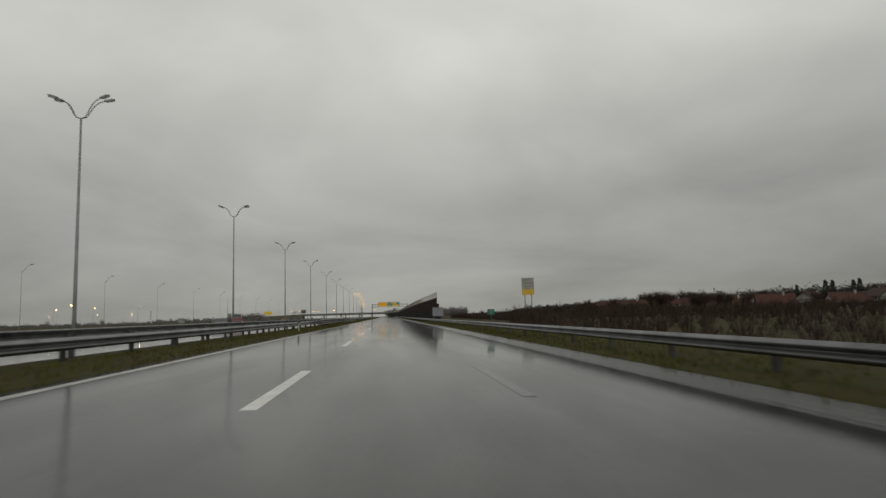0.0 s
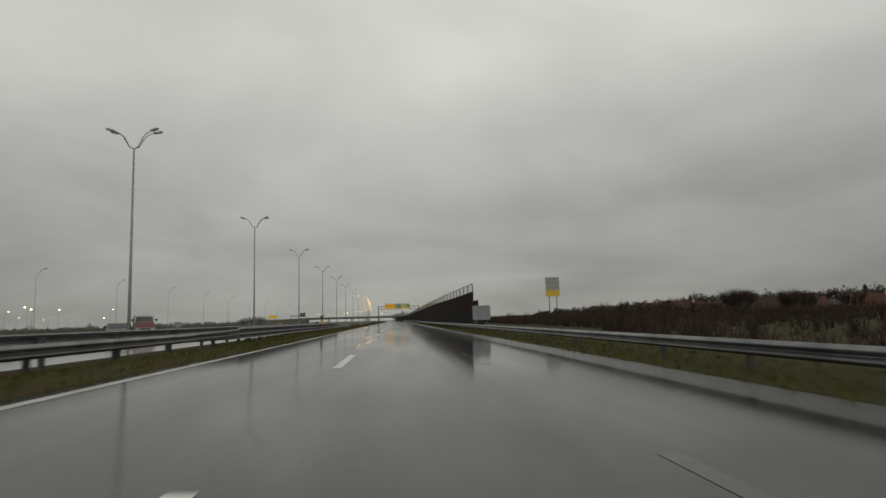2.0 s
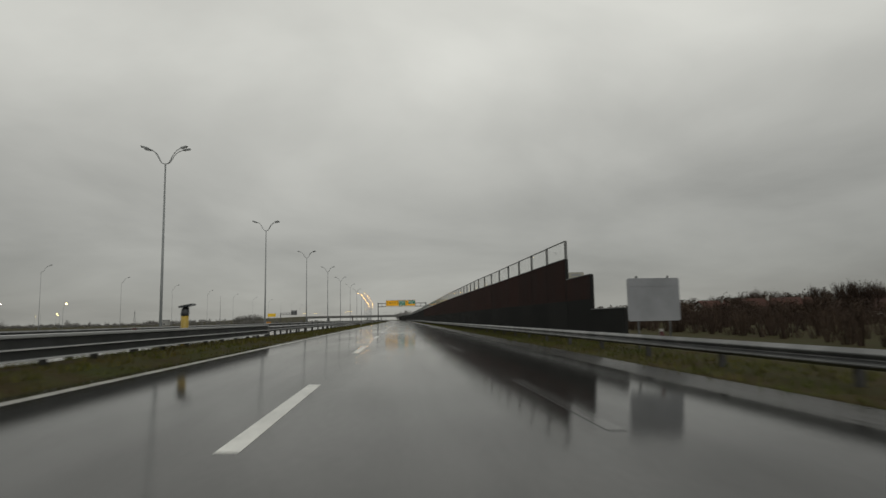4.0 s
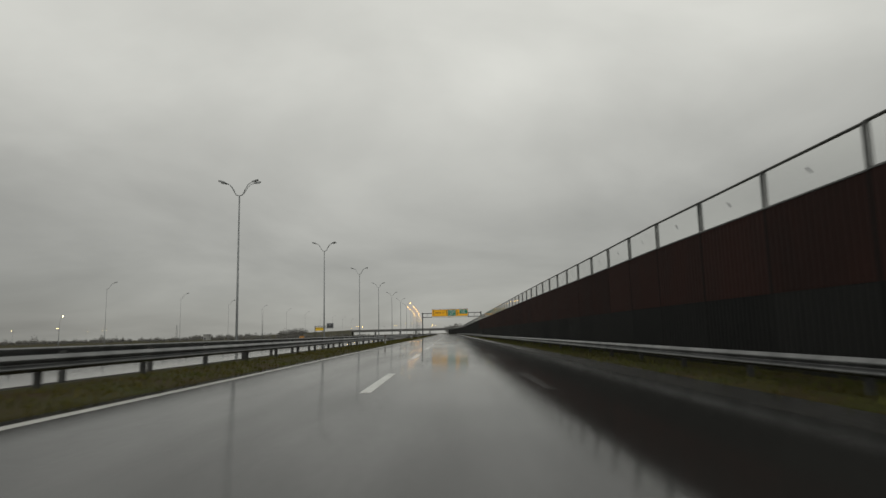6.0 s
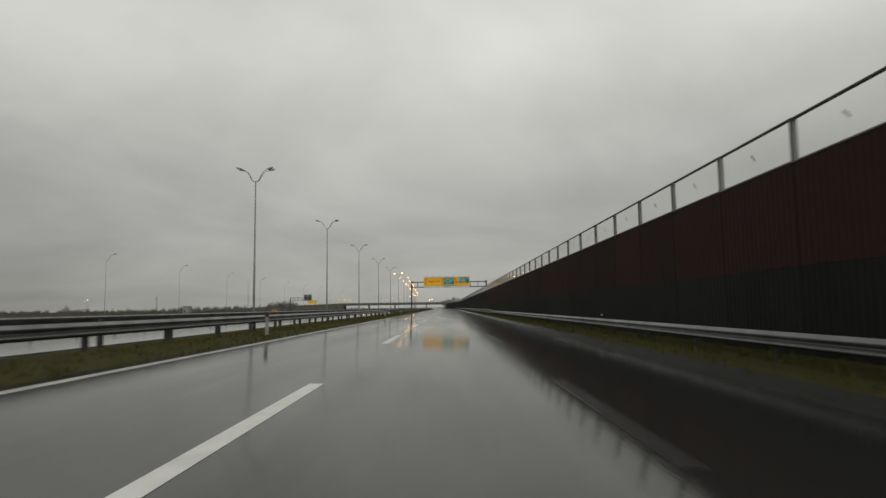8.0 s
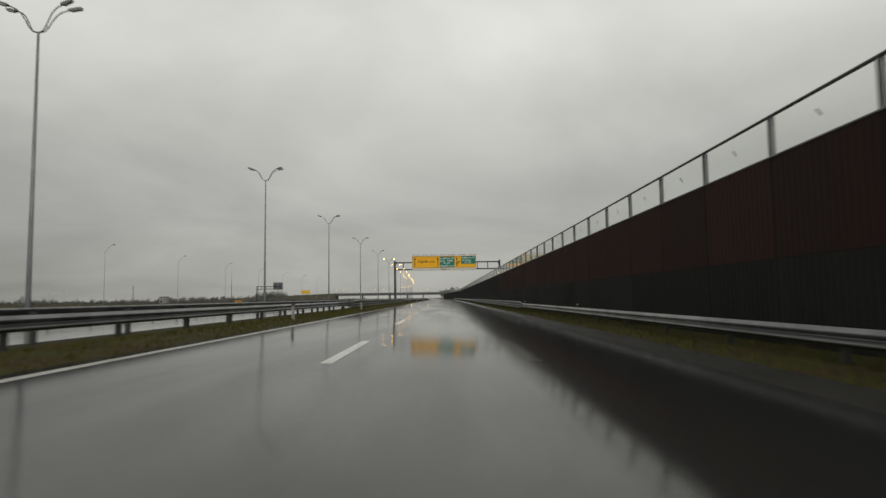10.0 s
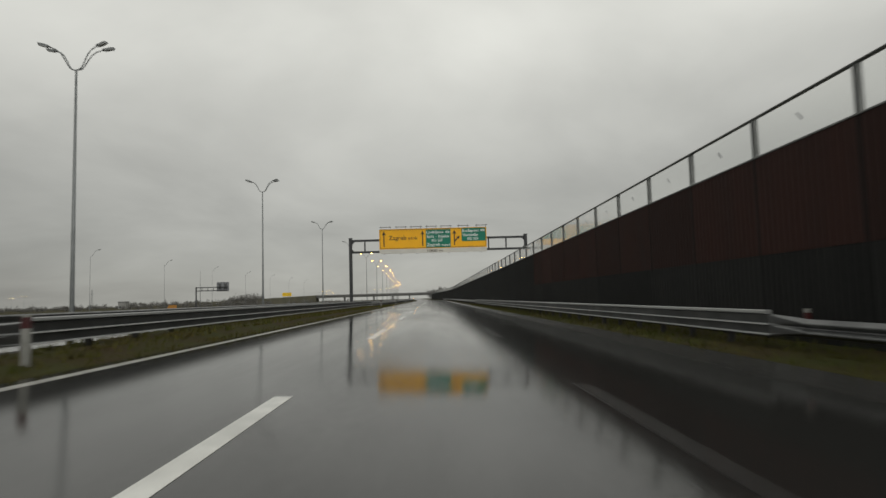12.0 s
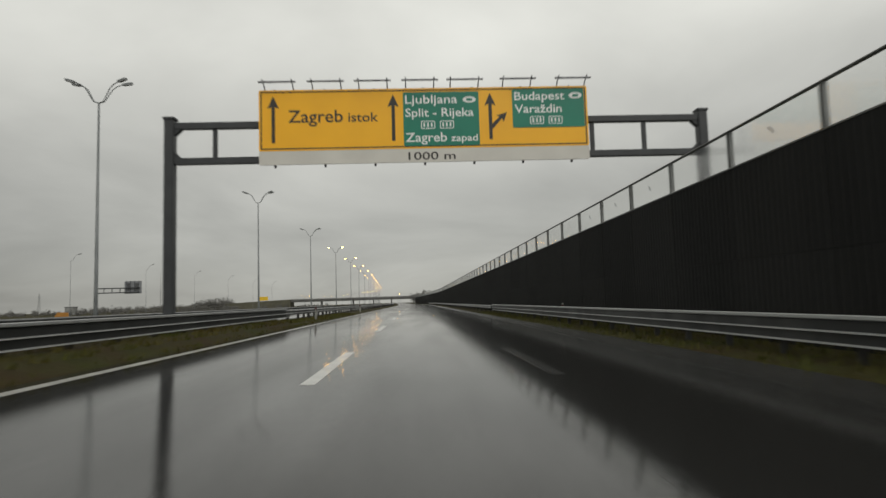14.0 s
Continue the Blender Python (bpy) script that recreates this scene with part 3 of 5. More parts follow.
for k, y in enumerate(STARTS[:-1]):
    z = wall_top(y + 2)
    at = bay_pose(y, STARTS[k + 1])
    part("lower_panel", PANEL_LOW, barrier, at @ pose(0, 0, -0.1) @ scale_z(SPLIT + 0.1))
    part("upper_panel", PANEL_UP if y < 279 else PANEL_UP_BLACK, barrier, at @ pose(-0.004, 0, SPLIT + 0.004) @ scale_z(z - SPLIT - 0.008))
    part("wall_post", WALL_POST, barrier, at @ scale_z(z))
    part("coping", COPING, barrier, at @ pose(0, 0, z))
    part("glass_post", GLASS_POST, barrier, at @ pose(0, 0, z + 0.03))
    pane = part("pane", PANE_MESH, barrier, at @ pose(0, 0, z + 0.03))
    pane.visible_shadow = False
    if y < 420:
        part("sticker", MARK, pane)
    part("top_bar", TOP_BAR, barrier, at @ pose(0, 0, z + 0.95))
# the low stepped start of the barrier
for y, z, low in ((107.5, 2.95, SPLIT), (103.5, 1.37, 1.37)):
    at = pose(8.2, y, 0) @ Matrix.Diagonal((1, 4.06 / BAY, 1, 1))
    part("lower_panel", PANEL_LOW, barrier, at @ pose(0, 0, -0.1) @ scale_z(low + 0.1))
    if z > low:
        part("upper_panel", PANEL_UP, barrier, at @ pose(-0.004, 0, low + 0.004) @ scale_z(z - low - 0.008))
    part("wall_post", WALL_POST, barrier, at @ scale_z(z))
    part("coping", COPING, barrier, at @ pose(0, 0, z))


# ---- street lamps ----
def street_lamp(lens, label, height=15.8, reach=2.2, double=True, thick=1.0):
    lamp = thing("street_lamp", label, "street lamp", pose(0, 0, -100), "double-armed street lamps" if double else "single-armed street lamps")
    b = Build().tube([(0, 0, 0), (0, 0, 0.5), (0, 0, 1.4), (0, 0, height)], [0.15 * thick, 0.15 * thick, 0.135 * thick, 0.065 * thick], 10)
    part("pole", b.mesh("pole", POLE, True), lamp)
    part("base_plate", Build().chamfer(-0.25, 0.25, -0.25, 0.25, -0.03, 0.03, 0.03).mesh("base_plate", STEEL_DARK), lamp)
    part("door", Build().chamfer(0.10, 0.16, -0.06, 0.06, 0.6, 1.05, 0.01).mesh("door", STEEL_DARK), lamp)
    for side in (1, -1) if double else (1,):
        for splay in (-13, 13) if double else (0,):
            turn = pose(0, 0, height, 0, 0, splay) @ (Matrix.Identity(4) if side > 0 else pose(0, 0, 0, 0, 0, 180))
            k = reach / 2.2
            arm = [(0, 0, -0.05), (0.16 * k, 0, 0.0), (0.34 * k, 0, 0.06), (0.50 * k, 0, 0.30), (0.66 * k, 0, 0.62), (0.88 * k, 0, 0.98), (1.15 * k, 0, 1.22), (1.5 * k, 0, 1.36)]
            part("arm", Build().tube(arm, 0.036, 7).mesh("arm", POLE, True), lamp, turn)
            h = Build()
            prof = [(0.0, 0.0), (0.10, 0.045), (0.55, 0.06), (0.72, 0.025), (0.75, 0.0), (0.72, -0.05), (0.2, -0.055), (0.05, -0.04)]
            h.prism([(x, -0.12, z) for x, z in prof], (0, 0.24, 0))
            head = part("luminaire", h.mesh("luminaire", POLE), lamp, turn @ pose(1.45 * k, 0, 1.37, 0, -14, 0))
            part("lens", Build().chamfer(0.14 if lens is LENS_OFF else 0.26, 0.70, -0.115, 0.115, -0.10 if lens is LENS_OFF else -0.125, -0.052, 0.04).mesh("lens", lens), head, None,
                 "glowing amber lens" if lens is not LENS_OFF else "")
    return lamp


lamp_off = street_lamp(LENS_OFF, "tall grey street lamp with four curved arms, unlit")
lamp_on = street_lamp(LENS_ON, "tall grey street lamp with four curved arms, lit amber")
for i, (x, y, z) in enumerate(((-22.1, 4.2, 0.2), (-22.1, 48.7, 0.2), (-22.1, 93.8, 0.2), (-22.1, 138.7, 0.2), (-22.1, 183.1, 0.2), (-22.1, 228.3, 0.2), (-22.1, 272.0, 0.2),
                                (-22.32, 315.8, 0.0), (-22.1, 359.5, -0.15), (-22.1, 403.1, -0.2))):
    m = pose(x, y, z)
    if i == 0:
        lamp_off.matrix_basis = m
    else:
        copy_thing(lamp_off, m)
# the lit row, which swings away to the left with the far road
LAMP_X = (-22.4, -22.8, -23.9, -25.1, -26.3, -28.4, -29.7, -31.2, -32.9, -34.4, -35.8, -37.7, -41.3, -45.3, -50.3, -55.3, -65, -77, -90, -100, -112, -128, -146, -161, -176, -195, -215, -237)
for i, x in enumerate(LAMP_X):
    turn = math.degrees(math.atan2(LAMP_X[max(i - 1, 0)] - x, 43.7))
    m = pose(x, 446.8 + 43.7 * i, -0.25, 0, 0, turn)
    if i == 0:
        lamp_on.matrix_basis = m
    else:
        copy_thing(lamp_on, m)
for x, y in ((-34, 1420), (-30, 1400), (-27, 1375)):
    copy_thing(lamp_on, pose(x, y, -0.8, 0, 0, 60))
for x, y, z in ((-176, 1325, 1.2), (-181, 1318, 1.6), (-187, 1330, 1.0), (-193, 1322, 1.5), (-199, 1328, 0.9)):      # a junction far off
    copy_thing(lamp_on, pose(x, y, z - 2.0, 0, 0, 15))
# single lamps along the side road in the fields
side_lamp = street_lamp(LENS_OFF, "slim single-armed street lamp in the fields", 13.2, 2.4, False, 0.45)
side_y = [219 - 39 * k for k in range(1, 5)] + [219, 258, 297, 336, 375, 414, 453, 492, 531, 570, 609]
for i, y in enumerate(side_y):
    if i == 0:
        side_lamp.matrix_basis = pose(-77, y, -0.6)
    else:
        copy_thing(side_lamp, pose(-77, y, -0.6))
# lit lamps far across the fields
far_lamp = street_lamp(LENS_FAR, "distant lit street lamp beyond the fields", 14.0, 2.2, True)
for i, (deg, dist) in enumerate(((-25.6, 1000), (-27.2, 1150), (-31.0, 980), (-36.5, 850))):
    m = pose(dist * math.sin(radians(deg)), dist * math.cos(radians(deg)), -1.0)
    if i == 0:
        far_lamp.matrix_basis = m
    else:
        copy_thing(far_lamp, m)
# low lit yard lamps nearer by, beyond the side road
yard_lamp = street_lamp(LENS_FAR, "low lit yard lamp on a thin pole in the fields", 6.6, 0.7, False, 0.5)
for i, (deg, dist, high) in enumerate(((-28.9, 255, 8.6), (-28.6, 265, 8.1), (-26.95, 290, 8.5), (-23.4, 290, 8.5), (-30.3, 260, 7.2), (-29.6, 300, 5.8), (-27.6, 330, 6.1),
                                       (-25.8, 400, 6.9), (-23.7, 300, 5.2))):
    m = pose(-0.4 + dist * math.sin(radians(deg)), 37.2 + dist * math.cos(radians(deg)), -0.6, 0, 0, 250 + 35 * i)
    lamp = yard_lamp if i == 0 else copy_thing(yard_lamp, m)
    lamp.matrix_basis = m @ Matrix.Diagonal((1, 1, (high + 0.6) / 8.0, 1))


# ---- writing ----
def text_mesh(words, material, width=None, height=0.3, depth=0.004):
    """Letters as a thin solid mesh in the xz plane, their left foot at the origin, facing -y."""
    cu = bpy.data.curves.new("letters", "FONT")
    cu.body, cu.size, cu.extrude, cu.resolution_u, cu.offset = words, 1.0, 0.01, 3, 0.009
    ob = new("letters", cu)
    me = bpy.data.meshes.new_from_object(ob.evaluated_get(bpy.context.evaluated_depsgraph_get()))
    bpy.data.objects.remove(ob)
    xs, zs = [v.co.x for v in me.vertices], [v.co.y for v in me.vertices]
    x0, sz = min(xs), height / 0.72
    sx = width / (max(xs) - x0) if width else sz
    for v in me.vertices:
        v.co = Vector(((v.co.x - x0) * sx, -depth if v.co.z > 0 else 0.0, v.co.y * sz))
    me.materials.clear()
    me.materials.append(material)
    return me


def letters(words, material, width, height, parent, at):
    """One part for each letter: the word's separate outlines, dots and accents kept with their letters."""
    me = text_mesh(words, material, width, height)
    co = [v.co.copy() for v in me.vertices]
    root = list(range(len(co)))

    def find(i):
        while root[i] != i:
            root[i] = root[root[i]]
            i = root[i]
        return i

    for e in me.edges:
        root[find(e.vertices[0])] = find(e.vertices[1])
    groups = {}
    for p in me.polygons:
        groups.setdefault(find(p.vertices[0]), []).append(tuple(p.vertices))
    spans = []
    for key in groups:
        xs = [co[i].x for face in groups[key] for i in face]
        spans.append([min(xs), max(xs), list(groups[key])])
    spans.sort(key=lambda s: s[0] - s[1])
    merged = []
    for lo, hi, faces in spans:
        for m in merged:
            if min(hi, m[1]) - max(lo, m[0]) > 0.5 * (hi - lo):
                m[2] += faces
                break
        else:
            merged.append([lo, hi, faces])
    for lo, hi, faces in sorted(merged, key=lambda s: s[0]):
        b = Build()
        index = {}
        for face in faces:
            for i in face:
                if i not in index:
                    index[i] = len(b.v)
                    b.v.append(tuple(co[i]))
            b.f.append(tuple(index[i] for i in face))
        part("letter", b.mesh("letter", material), parent, at)
    bpy.data.meshes.remove(me)


def plate(u0, u1, w0, w1, thick, material, name, c=0.03):
    """A flat sheet in the xz plane with cut corners, its back at y = 0."""
    loop = [(u0 + c, w0), (u1 - c, w0), (u1, w0 + c), (u1, w1 - c), (u1 - c, w1), (u0 + c, w1), (u0, w1 - c), (u0, w0 + c)]
    return Build().prism([(u, -thick, w) for u, w in loop], (0, thick, 0)).mesh(name, material)


# ---- sign gantry ----
GY = 290.05
gantry = thing("sign_gantry", "dark steel portal gantry spanning the motorway", "gantry", pose(0, GY, 0))
for x in (-7.45, 8.55):
    p = part("post", Build().chamfer(x - 0.14, x + 0.14, 0, 0.32, -0.1, 6.66, 0.03).mesh("post", GANTRY), gantry)
    part("post_cap", Build().chamfer(x - 0.17, x + 0.17, -0.03, 0.35, 6.66, 6.72, 0.03).mesh("post_cap", GANTRY), p)
    part("base_plate", Build().chamfer(x - 0.32, x + 0.32, -0.14, 0.5, -0.12, 0.38, 0.03).mesh("base_plate", CONCRETE), p)
    s = 1 if x < 0 else -1
    for z, d in ((6.38, -1), (5.50, 1)):
        part("haunch", Build().prism([(x + s * 0.14, 0.08, z), (x + s * 0.34, 0.08, z), (x + s * 0.14, 0.08, z + d * 0.20)], (0, 0.2, 0)).mesh("haunch", GANTRY), p)
for z in (6.38, 5.32):
    part("beam", Build().prism([(-7.31, 0.06, z), (-7.31, 0.28, z), (-7.31, 0.28, z + 0.18), (-7.31, 0.06, z + 0.18)], (15.72, 0, 0)).mesh("beam", GANTRY), gantry)
for x in (-6.15, -4.75, -2.9, -1.1, 0.7, 2.5, 4.2, 5.15, 6.75):
    part("strut", Build().chamfer(x - 0.06, x + 0.06, 0.12, 0.24, 5.50, 6.38, 0.01).mesh("strut", GANTRY), gantry)

# the direction board hung on the gantry
BX, BZ, BW, BH = -4.80, 5.605, 9.80, 1.91
board = thing("direction_sign", "large amber motorway direction sign with green panels", "road sign", pose(BX, GY - 0.10, BZ))
board.scale = (0.996, 1, 0.955)
part("yellow_panel", plate(0, BW, 0, BH, 0.05, YELLOW, "yellow_panel"), board, pose(0, 0.03, 0))
part("distance_panel", plate(0, BW, -0.43, -0.006, 0.05, SIGNWHITE, "distance_panel"), board, pose(0, 0.03, 0), "off-white distance strip")
for k in range(7):
    u = 0.45 + 1.47 * k
    part("bracket", Build().chamfer(u - 0.03, u + 0.03, -0.02, 0.06, -0.50, BH + 0.04, 0.008).mesh("bracket", GANTRY), board, pose(0, 0.06, 0))
border = Build()
for a, b2, c2, d2 in ((0.05, BW - 0.05, 0.05, 0.085), (0.05, BW - 0.05, BH - 0.085, BH - 0.05), (0.05, 0.085, 0.085, BH - 0.085), (BW - 0.085, BW - 0.05, 0.085, BH - 0.085)):
    border.box(a, b2, -0.024, -0.020, c2, d2)
part("border", border.mesh("border", BLACK), board)


def arrow(u, branch=False):
    b = Build()
    b.prism([(u - 0.05, -0.025, 0.25), (u + 0.05, -0.025, 0.25), (u + 0.05, -0.025, 1.40), (u - 0.05, -0.025, 1.40)], (0, 0.005, 0))
    b.prism([(u - 0.17, -0.026, 1.32), (u, -0.026, 1.40), (u + 0.17, -0.026, 1.32), (u, -0.026, 1.72)], (0, 0.005, 0))
    if branch:
        b.prism([(u, -0.026, 0.58), (u + 0.07, -0.026, 0.58), (u + 0.36, -0.026, 0.92), (u + 0.29, -0.026, 0.97), (u, -0.026, 0.70)], (0, 0.005, 0))
        b.prism([(u + 0.18, -0.027, 1.00), (u + 0.33, -0.027, 0.93), (u + 0.40, -0.027, 0.80), (u + 0.50, -0.027, 1.10)], (0, 0.005, 0))
    part("arrow", b.mesh("arrow", BLACK), board)


arrow(0.42)
arrow(3.95)
arrow(6.85, True)
GREEN1 = part("green_panel", plate(0, 2.26, 0, 1.70, 0.012, GREEN, "green_panel"), board, pose(4.25, -0.020, 0.08))
GREEN2 = part("green_panel", plate(0, 2.18, 0, 1.22, 0.012, GREEN, "green_panel"), board, pose(7.52, -0.020, 0.60))
letters("Zagreb", BLACK, 1.60, 0.40, board, pose(0.86, -0.020, 0.88))
letters("istok", BLACK, 0.88, 0.30, board, pose(2.62, -0.020, 0.88))
letters("1000 m", BLACK, 1.40, 0.25, board, pose(4.37, -0.020, -0.355))
for words, u, w, wide, tall in (("Ljubljana", 0.06, 1.34, 1.56, 0.27), ("Split - Rijeka", 0.06, 0.92, 2.04, 0.27), ("Zagreb", 0.06, 0.13, 1.22, 0.29), ("zapad", 1.40, 0.13, 0.80, 0.22)):
    letters(words, LETTER, wide, tall, GREEN1, pose(u, -0.012, w))
for words, u, w, wide, tall in (("Budapest", 0.07, 0.88, 1.52, 0.27), ("Varaždin", 0.07, 0.47, 1.42, 0.27)):
    letters(words, LETTER, wide, tall, GREEN2, pose(u, -0.012, w))
# small route shields, too fine to read
for holder, row in ((GREEN1, 0.53), (GREEN2, 0.10)):
    for u in (0.52, 1.08):
        part("route_shield", plate(u, u + 0.42, row, row + 0.25, 0.004, LETTER, "route_shield", 0.03), holder, pose(0, -0.012, 0))
        part("route_field", plate(u + 0.025, u + 0.395, row + 0.025, row + 0.225, 0.003, GREEN, "route_field", 0.02), holder, pose(0, -0.016, 0))
        for k in range(3):
            part("route_bar", plate(u + 0.07 + 0.11 * k, u + 0.12 + 0.11 * k, row + 0.06, row + 0.19, 0.002, LETTER, "route_bar", 0.008), holder, pose(0, -0.019, 0))
for holder, u, w in ((GREEN1, 1.98, 1.44), (GREEN2, 1.92, 1.00)):
    oval = [(u + 0.20 * math.cos(a * math.pi / 8), -0.004, w + 0.10 * math.sin(a * math.pi / 8)) for a in range(16)]
    part("country_oval", Build().prism(oval, (0, 0.004, 0)).mesh("country_oval", LETTER), holder, pose(0, -0.012, 0))
    part("route_bar", plate(u - 0.09, u + 0.09, w - 0.04, w + 0.04, 0.003, GREEN, "route_bar", 0.01), holder, pose(0, -0.017, 0))
# light bars over the board
for u in (0.05, 1.46, 2.83, 4.22, 5.55, 7.13, 8.78):
    bar = part("light_bar", Build().tube([(u, -0.30, BH + 0.16), (u + 1.08, -0.30, BH + 0.16)], 0.028, 8).mesh("light_bar", GANTRY), board)
    for e in (u + 0.12, u + 0.96):
        part("stay", Build().tube([(e, 0.06, BH - 0.02), (e, -0.10, BH + 0.14), (e, -0.30, BH + 0.17), (e, -0.33, BH + 0.24)], 0.018, 6).mesh("stay", GANTRY), bar)


# ---- marker posts ----
def marker_post():
    ob = thing("marker_post", "white plastic marker post with a red reflector", "marker post", pose(0, 0, -50), "roadside marker posts")
    loop = [(-0.06, -0.04), (0.06, -0.04), (0.05, 0.04), (-0.05, 0.04)]
    part("body", Build().prism([(x, y, -0.2) for x, y in loop], (0, 0, 1.0)).mesh("body", PLASTIC), ob)
    part("reflector_band", Build().prism([(x * 1.04, y * 1.04, 0.60) for x, y in loop], (0, 0, 0.17)).mesh("reflector_band", RED), ob)
    return ob


marker = marker_post()
spots = [(-6.45, 47.6, 0.2), (-7.55, 97.5, 0.22), (-6.4, 179.1, 0.22), (-6.4, 222.0, 0.22), (-6.3, 243.15, 0.2), (-7.55, 279, 0.25), (-6.4, 310, 0.22), (-6.4, 340, 0.22), (-6.4, 380, 0.22)]
for i, (x, y, z) in enumerate(spots):
    m = pose(x, y, z, 0, 0, 0)
    if i == 0:
        marker.matrix_basis = m
    else:
        copy_thing(marker, m)



def rail_marker():
    """A short marker bolted to the back of the rail."""
    ob = thing("rail_marker", "short white marker with a dull red band fixed to the rail", "marker post", pose(0, 0, -50), "rail markers")
    loop = [(-0.05, -0.03), (0.05, -0.03), (0.04, 0.03), (-0.04, 0.03)]
    part("body", Build().prism([(x, y, 0.0) for x, y in loop], (0, 0, 0.42)).mesh("body", PLASTIC), ob)
    part("reflector_band", Build().prism([(x * 1.05, y * 1.05, 0.22) for x, y in loop], (0, 0, 0.13)).mesh("reflector_band", RED), ob)
    part("bracket", Build().chamfer(-0.07, 0.05, -0.02, 0.02, 0.06, 0.11, 0.004).mesh("bracket", STEEL_DARK), ob)
    return ob


short = rail_marker()
for i, (x, y, z) in enumerate(((6.455, 96, 0.30), (6.455, 182.7, 0.30), (6.455, 224.8, 0.30), (6.455, 244.4, 0.30), (6.31, 300, 0.42), (6.455, 345, 0.36))):
    m = pose(x, y, z)
    if i == 0:
        short.matrix_basis = m
    else:
        copy_thing(short, m)

# ---- small roadside signs ----
km = thing("kilometre_sign", "small green kilometre plate on a thin post", "road sign", pose(7.35, 48.2, 0.0))
part("post", Build().tube([(0, 0.03, -0.2), (0, 0.03, 1.42)], 0.025, 8).mesh("post", STEEL), km)
kp = part("plate", plate(-0.27, 0.27, 0.98, 1.40, 0.006, DARKGREEN, "plate", 0.04), km)
for w in (1.24, 1.08):
    part("number_bar", plate(-0.12, 0.12, w, w + 0.07, 0.003, SIGNBACK, "number_bar", 0.01), kp, pose(0, -0.006, 0))

back = thing("road_sign", "plain grey sheet road sign on two posts behind the guard rail", "road sign", pose(7.46, 98.8, -0.12))
part("panel", plate(-0.83, 0.83, 1.02, 2.34, 0.02, SIGNBACK, "panel", 0.05), back)
for x in (-0.5, 0.5):
    part("post", Build().tube([(x, 0.035, -0.3), (x, 0.035, 2.41)], 0.035, 8).mesh("post", STEEL), back)
for z in (1.25, 2.1):
    part("rail", Build().box(-0.78, 0.78, -0.026, -0.020, z - 0.012, z + 0.012).mesh("rail", SIGNBACK), back)

col = thing("roadside_column", "yellow roadside column with a dark tilted solar panel", "roadside column", pose(-7.5, 101.3, 0.2))
part("base", Build().chamfer(-0.17, 0.17, -0.17, 0.17, -0.25, 0.06, 0.02).mesh("base", CONCRETE), col)
shaft = [(0.125 * math.cos(k * math.pi / 6), 0.125 * math.sin(k * math.pi / 6), 0.06) for k in range(12)]
part("shaft", Build().prism(shaft, (0, 0, 1.08)).mesh("shaft", mat("yellow_column_paint", (0.30, 0.205, 0.018), 0.5, col2=(0.22, 0.15, 0.015), scale=3.0), True), col)
part("head", Build().tube([(0, 0, 1.14), (0, 0, 1.22), (0.01, 0, 1.33), (0.04, 0, 1.42)], [0.13, 0.14, 0.13, 0.09], 10).mesh("head", GANTRY, True), col, None, "dark rounded head")
part("arm", Build().tube([(0.03, 0, 1.38), (0.12, 0, 1.46)], 0.04, 7).mesh("arm", GANTRY), col)
panel_b = Build().chamfer(-0.06, 0.38, -0.22, 0.22, 0.0, 0.06, 0.01)
part("solar_panel", panel_b.mesh("solar_panel", PANE), col, pose(-0.08, 0, 1.41, 0, -11, 0), "dark glassy solar panel")

tower = thing("pylon_sign", "tall two-legged advertising pylon with grey and yellow panels", "pylon sign", pose(82.6, 366.8, -0.5))
for x in (-2.0, 2.0):
    part("leg", Build().tube([(x, 0, 0), (x, 0, 13)], 0.28, 10).mesh("leg", POLE, True), tower)
part("upper_panel", plate(-3.6, 3.6, 15.2, 22.0, 0.9, mat("grey_advert", (0.30, 0.29, 0.24), 0.5, col2=(0.22, 0.215, 0.18), scale=0.4), "upper_panel", 0.15), tower, pose(0, 0.45, 0), "faded grey upper panel")
part("yellow_panel", plate(-3.6, 3.6, 11.9, 15.15, 0.9, mat("yellow_advert", (0.55, 0.36, 0.03), 0.45, col2=(0.45, 0.29, 0.03), scale=0.4), "yellow_panel", 0.15), tower, pose(0, 0.45, 0))
for z in (16.6, 18.6, 20.4):
    part("writing_bar", plate(-2.4, 2.4, z, z + 0.8, 0.02, SIGNBACK, "writing_bar", 0.05), tower, pose(0, -0.45, 0))

# ---- vehicles halted beyond the opposite carriageway, their fronts to the camera ----
def rounded_body(outline, half, z_shift=0.0, tuck=0.10):
    """A body from its side outline (y, z): the sides lean in with height."""
    b = Build()
    top = max(z for _, z in outline)
    for s in (-1, 1):
        b.v += [(s * (half - tuck * max(0.0, z - 0.8) / max(0.1, top - 0.8)), y, z + z_shift) for y, z in outline]
    n = len(outline)
    b.f += [tuple(range(n)), tuple(range(2 * n - 1, n - 1, -1))]
    b.f += [(i, (i + 1) % n, n + (i + 1) % n, n + i) for i in range(n)]
    return b


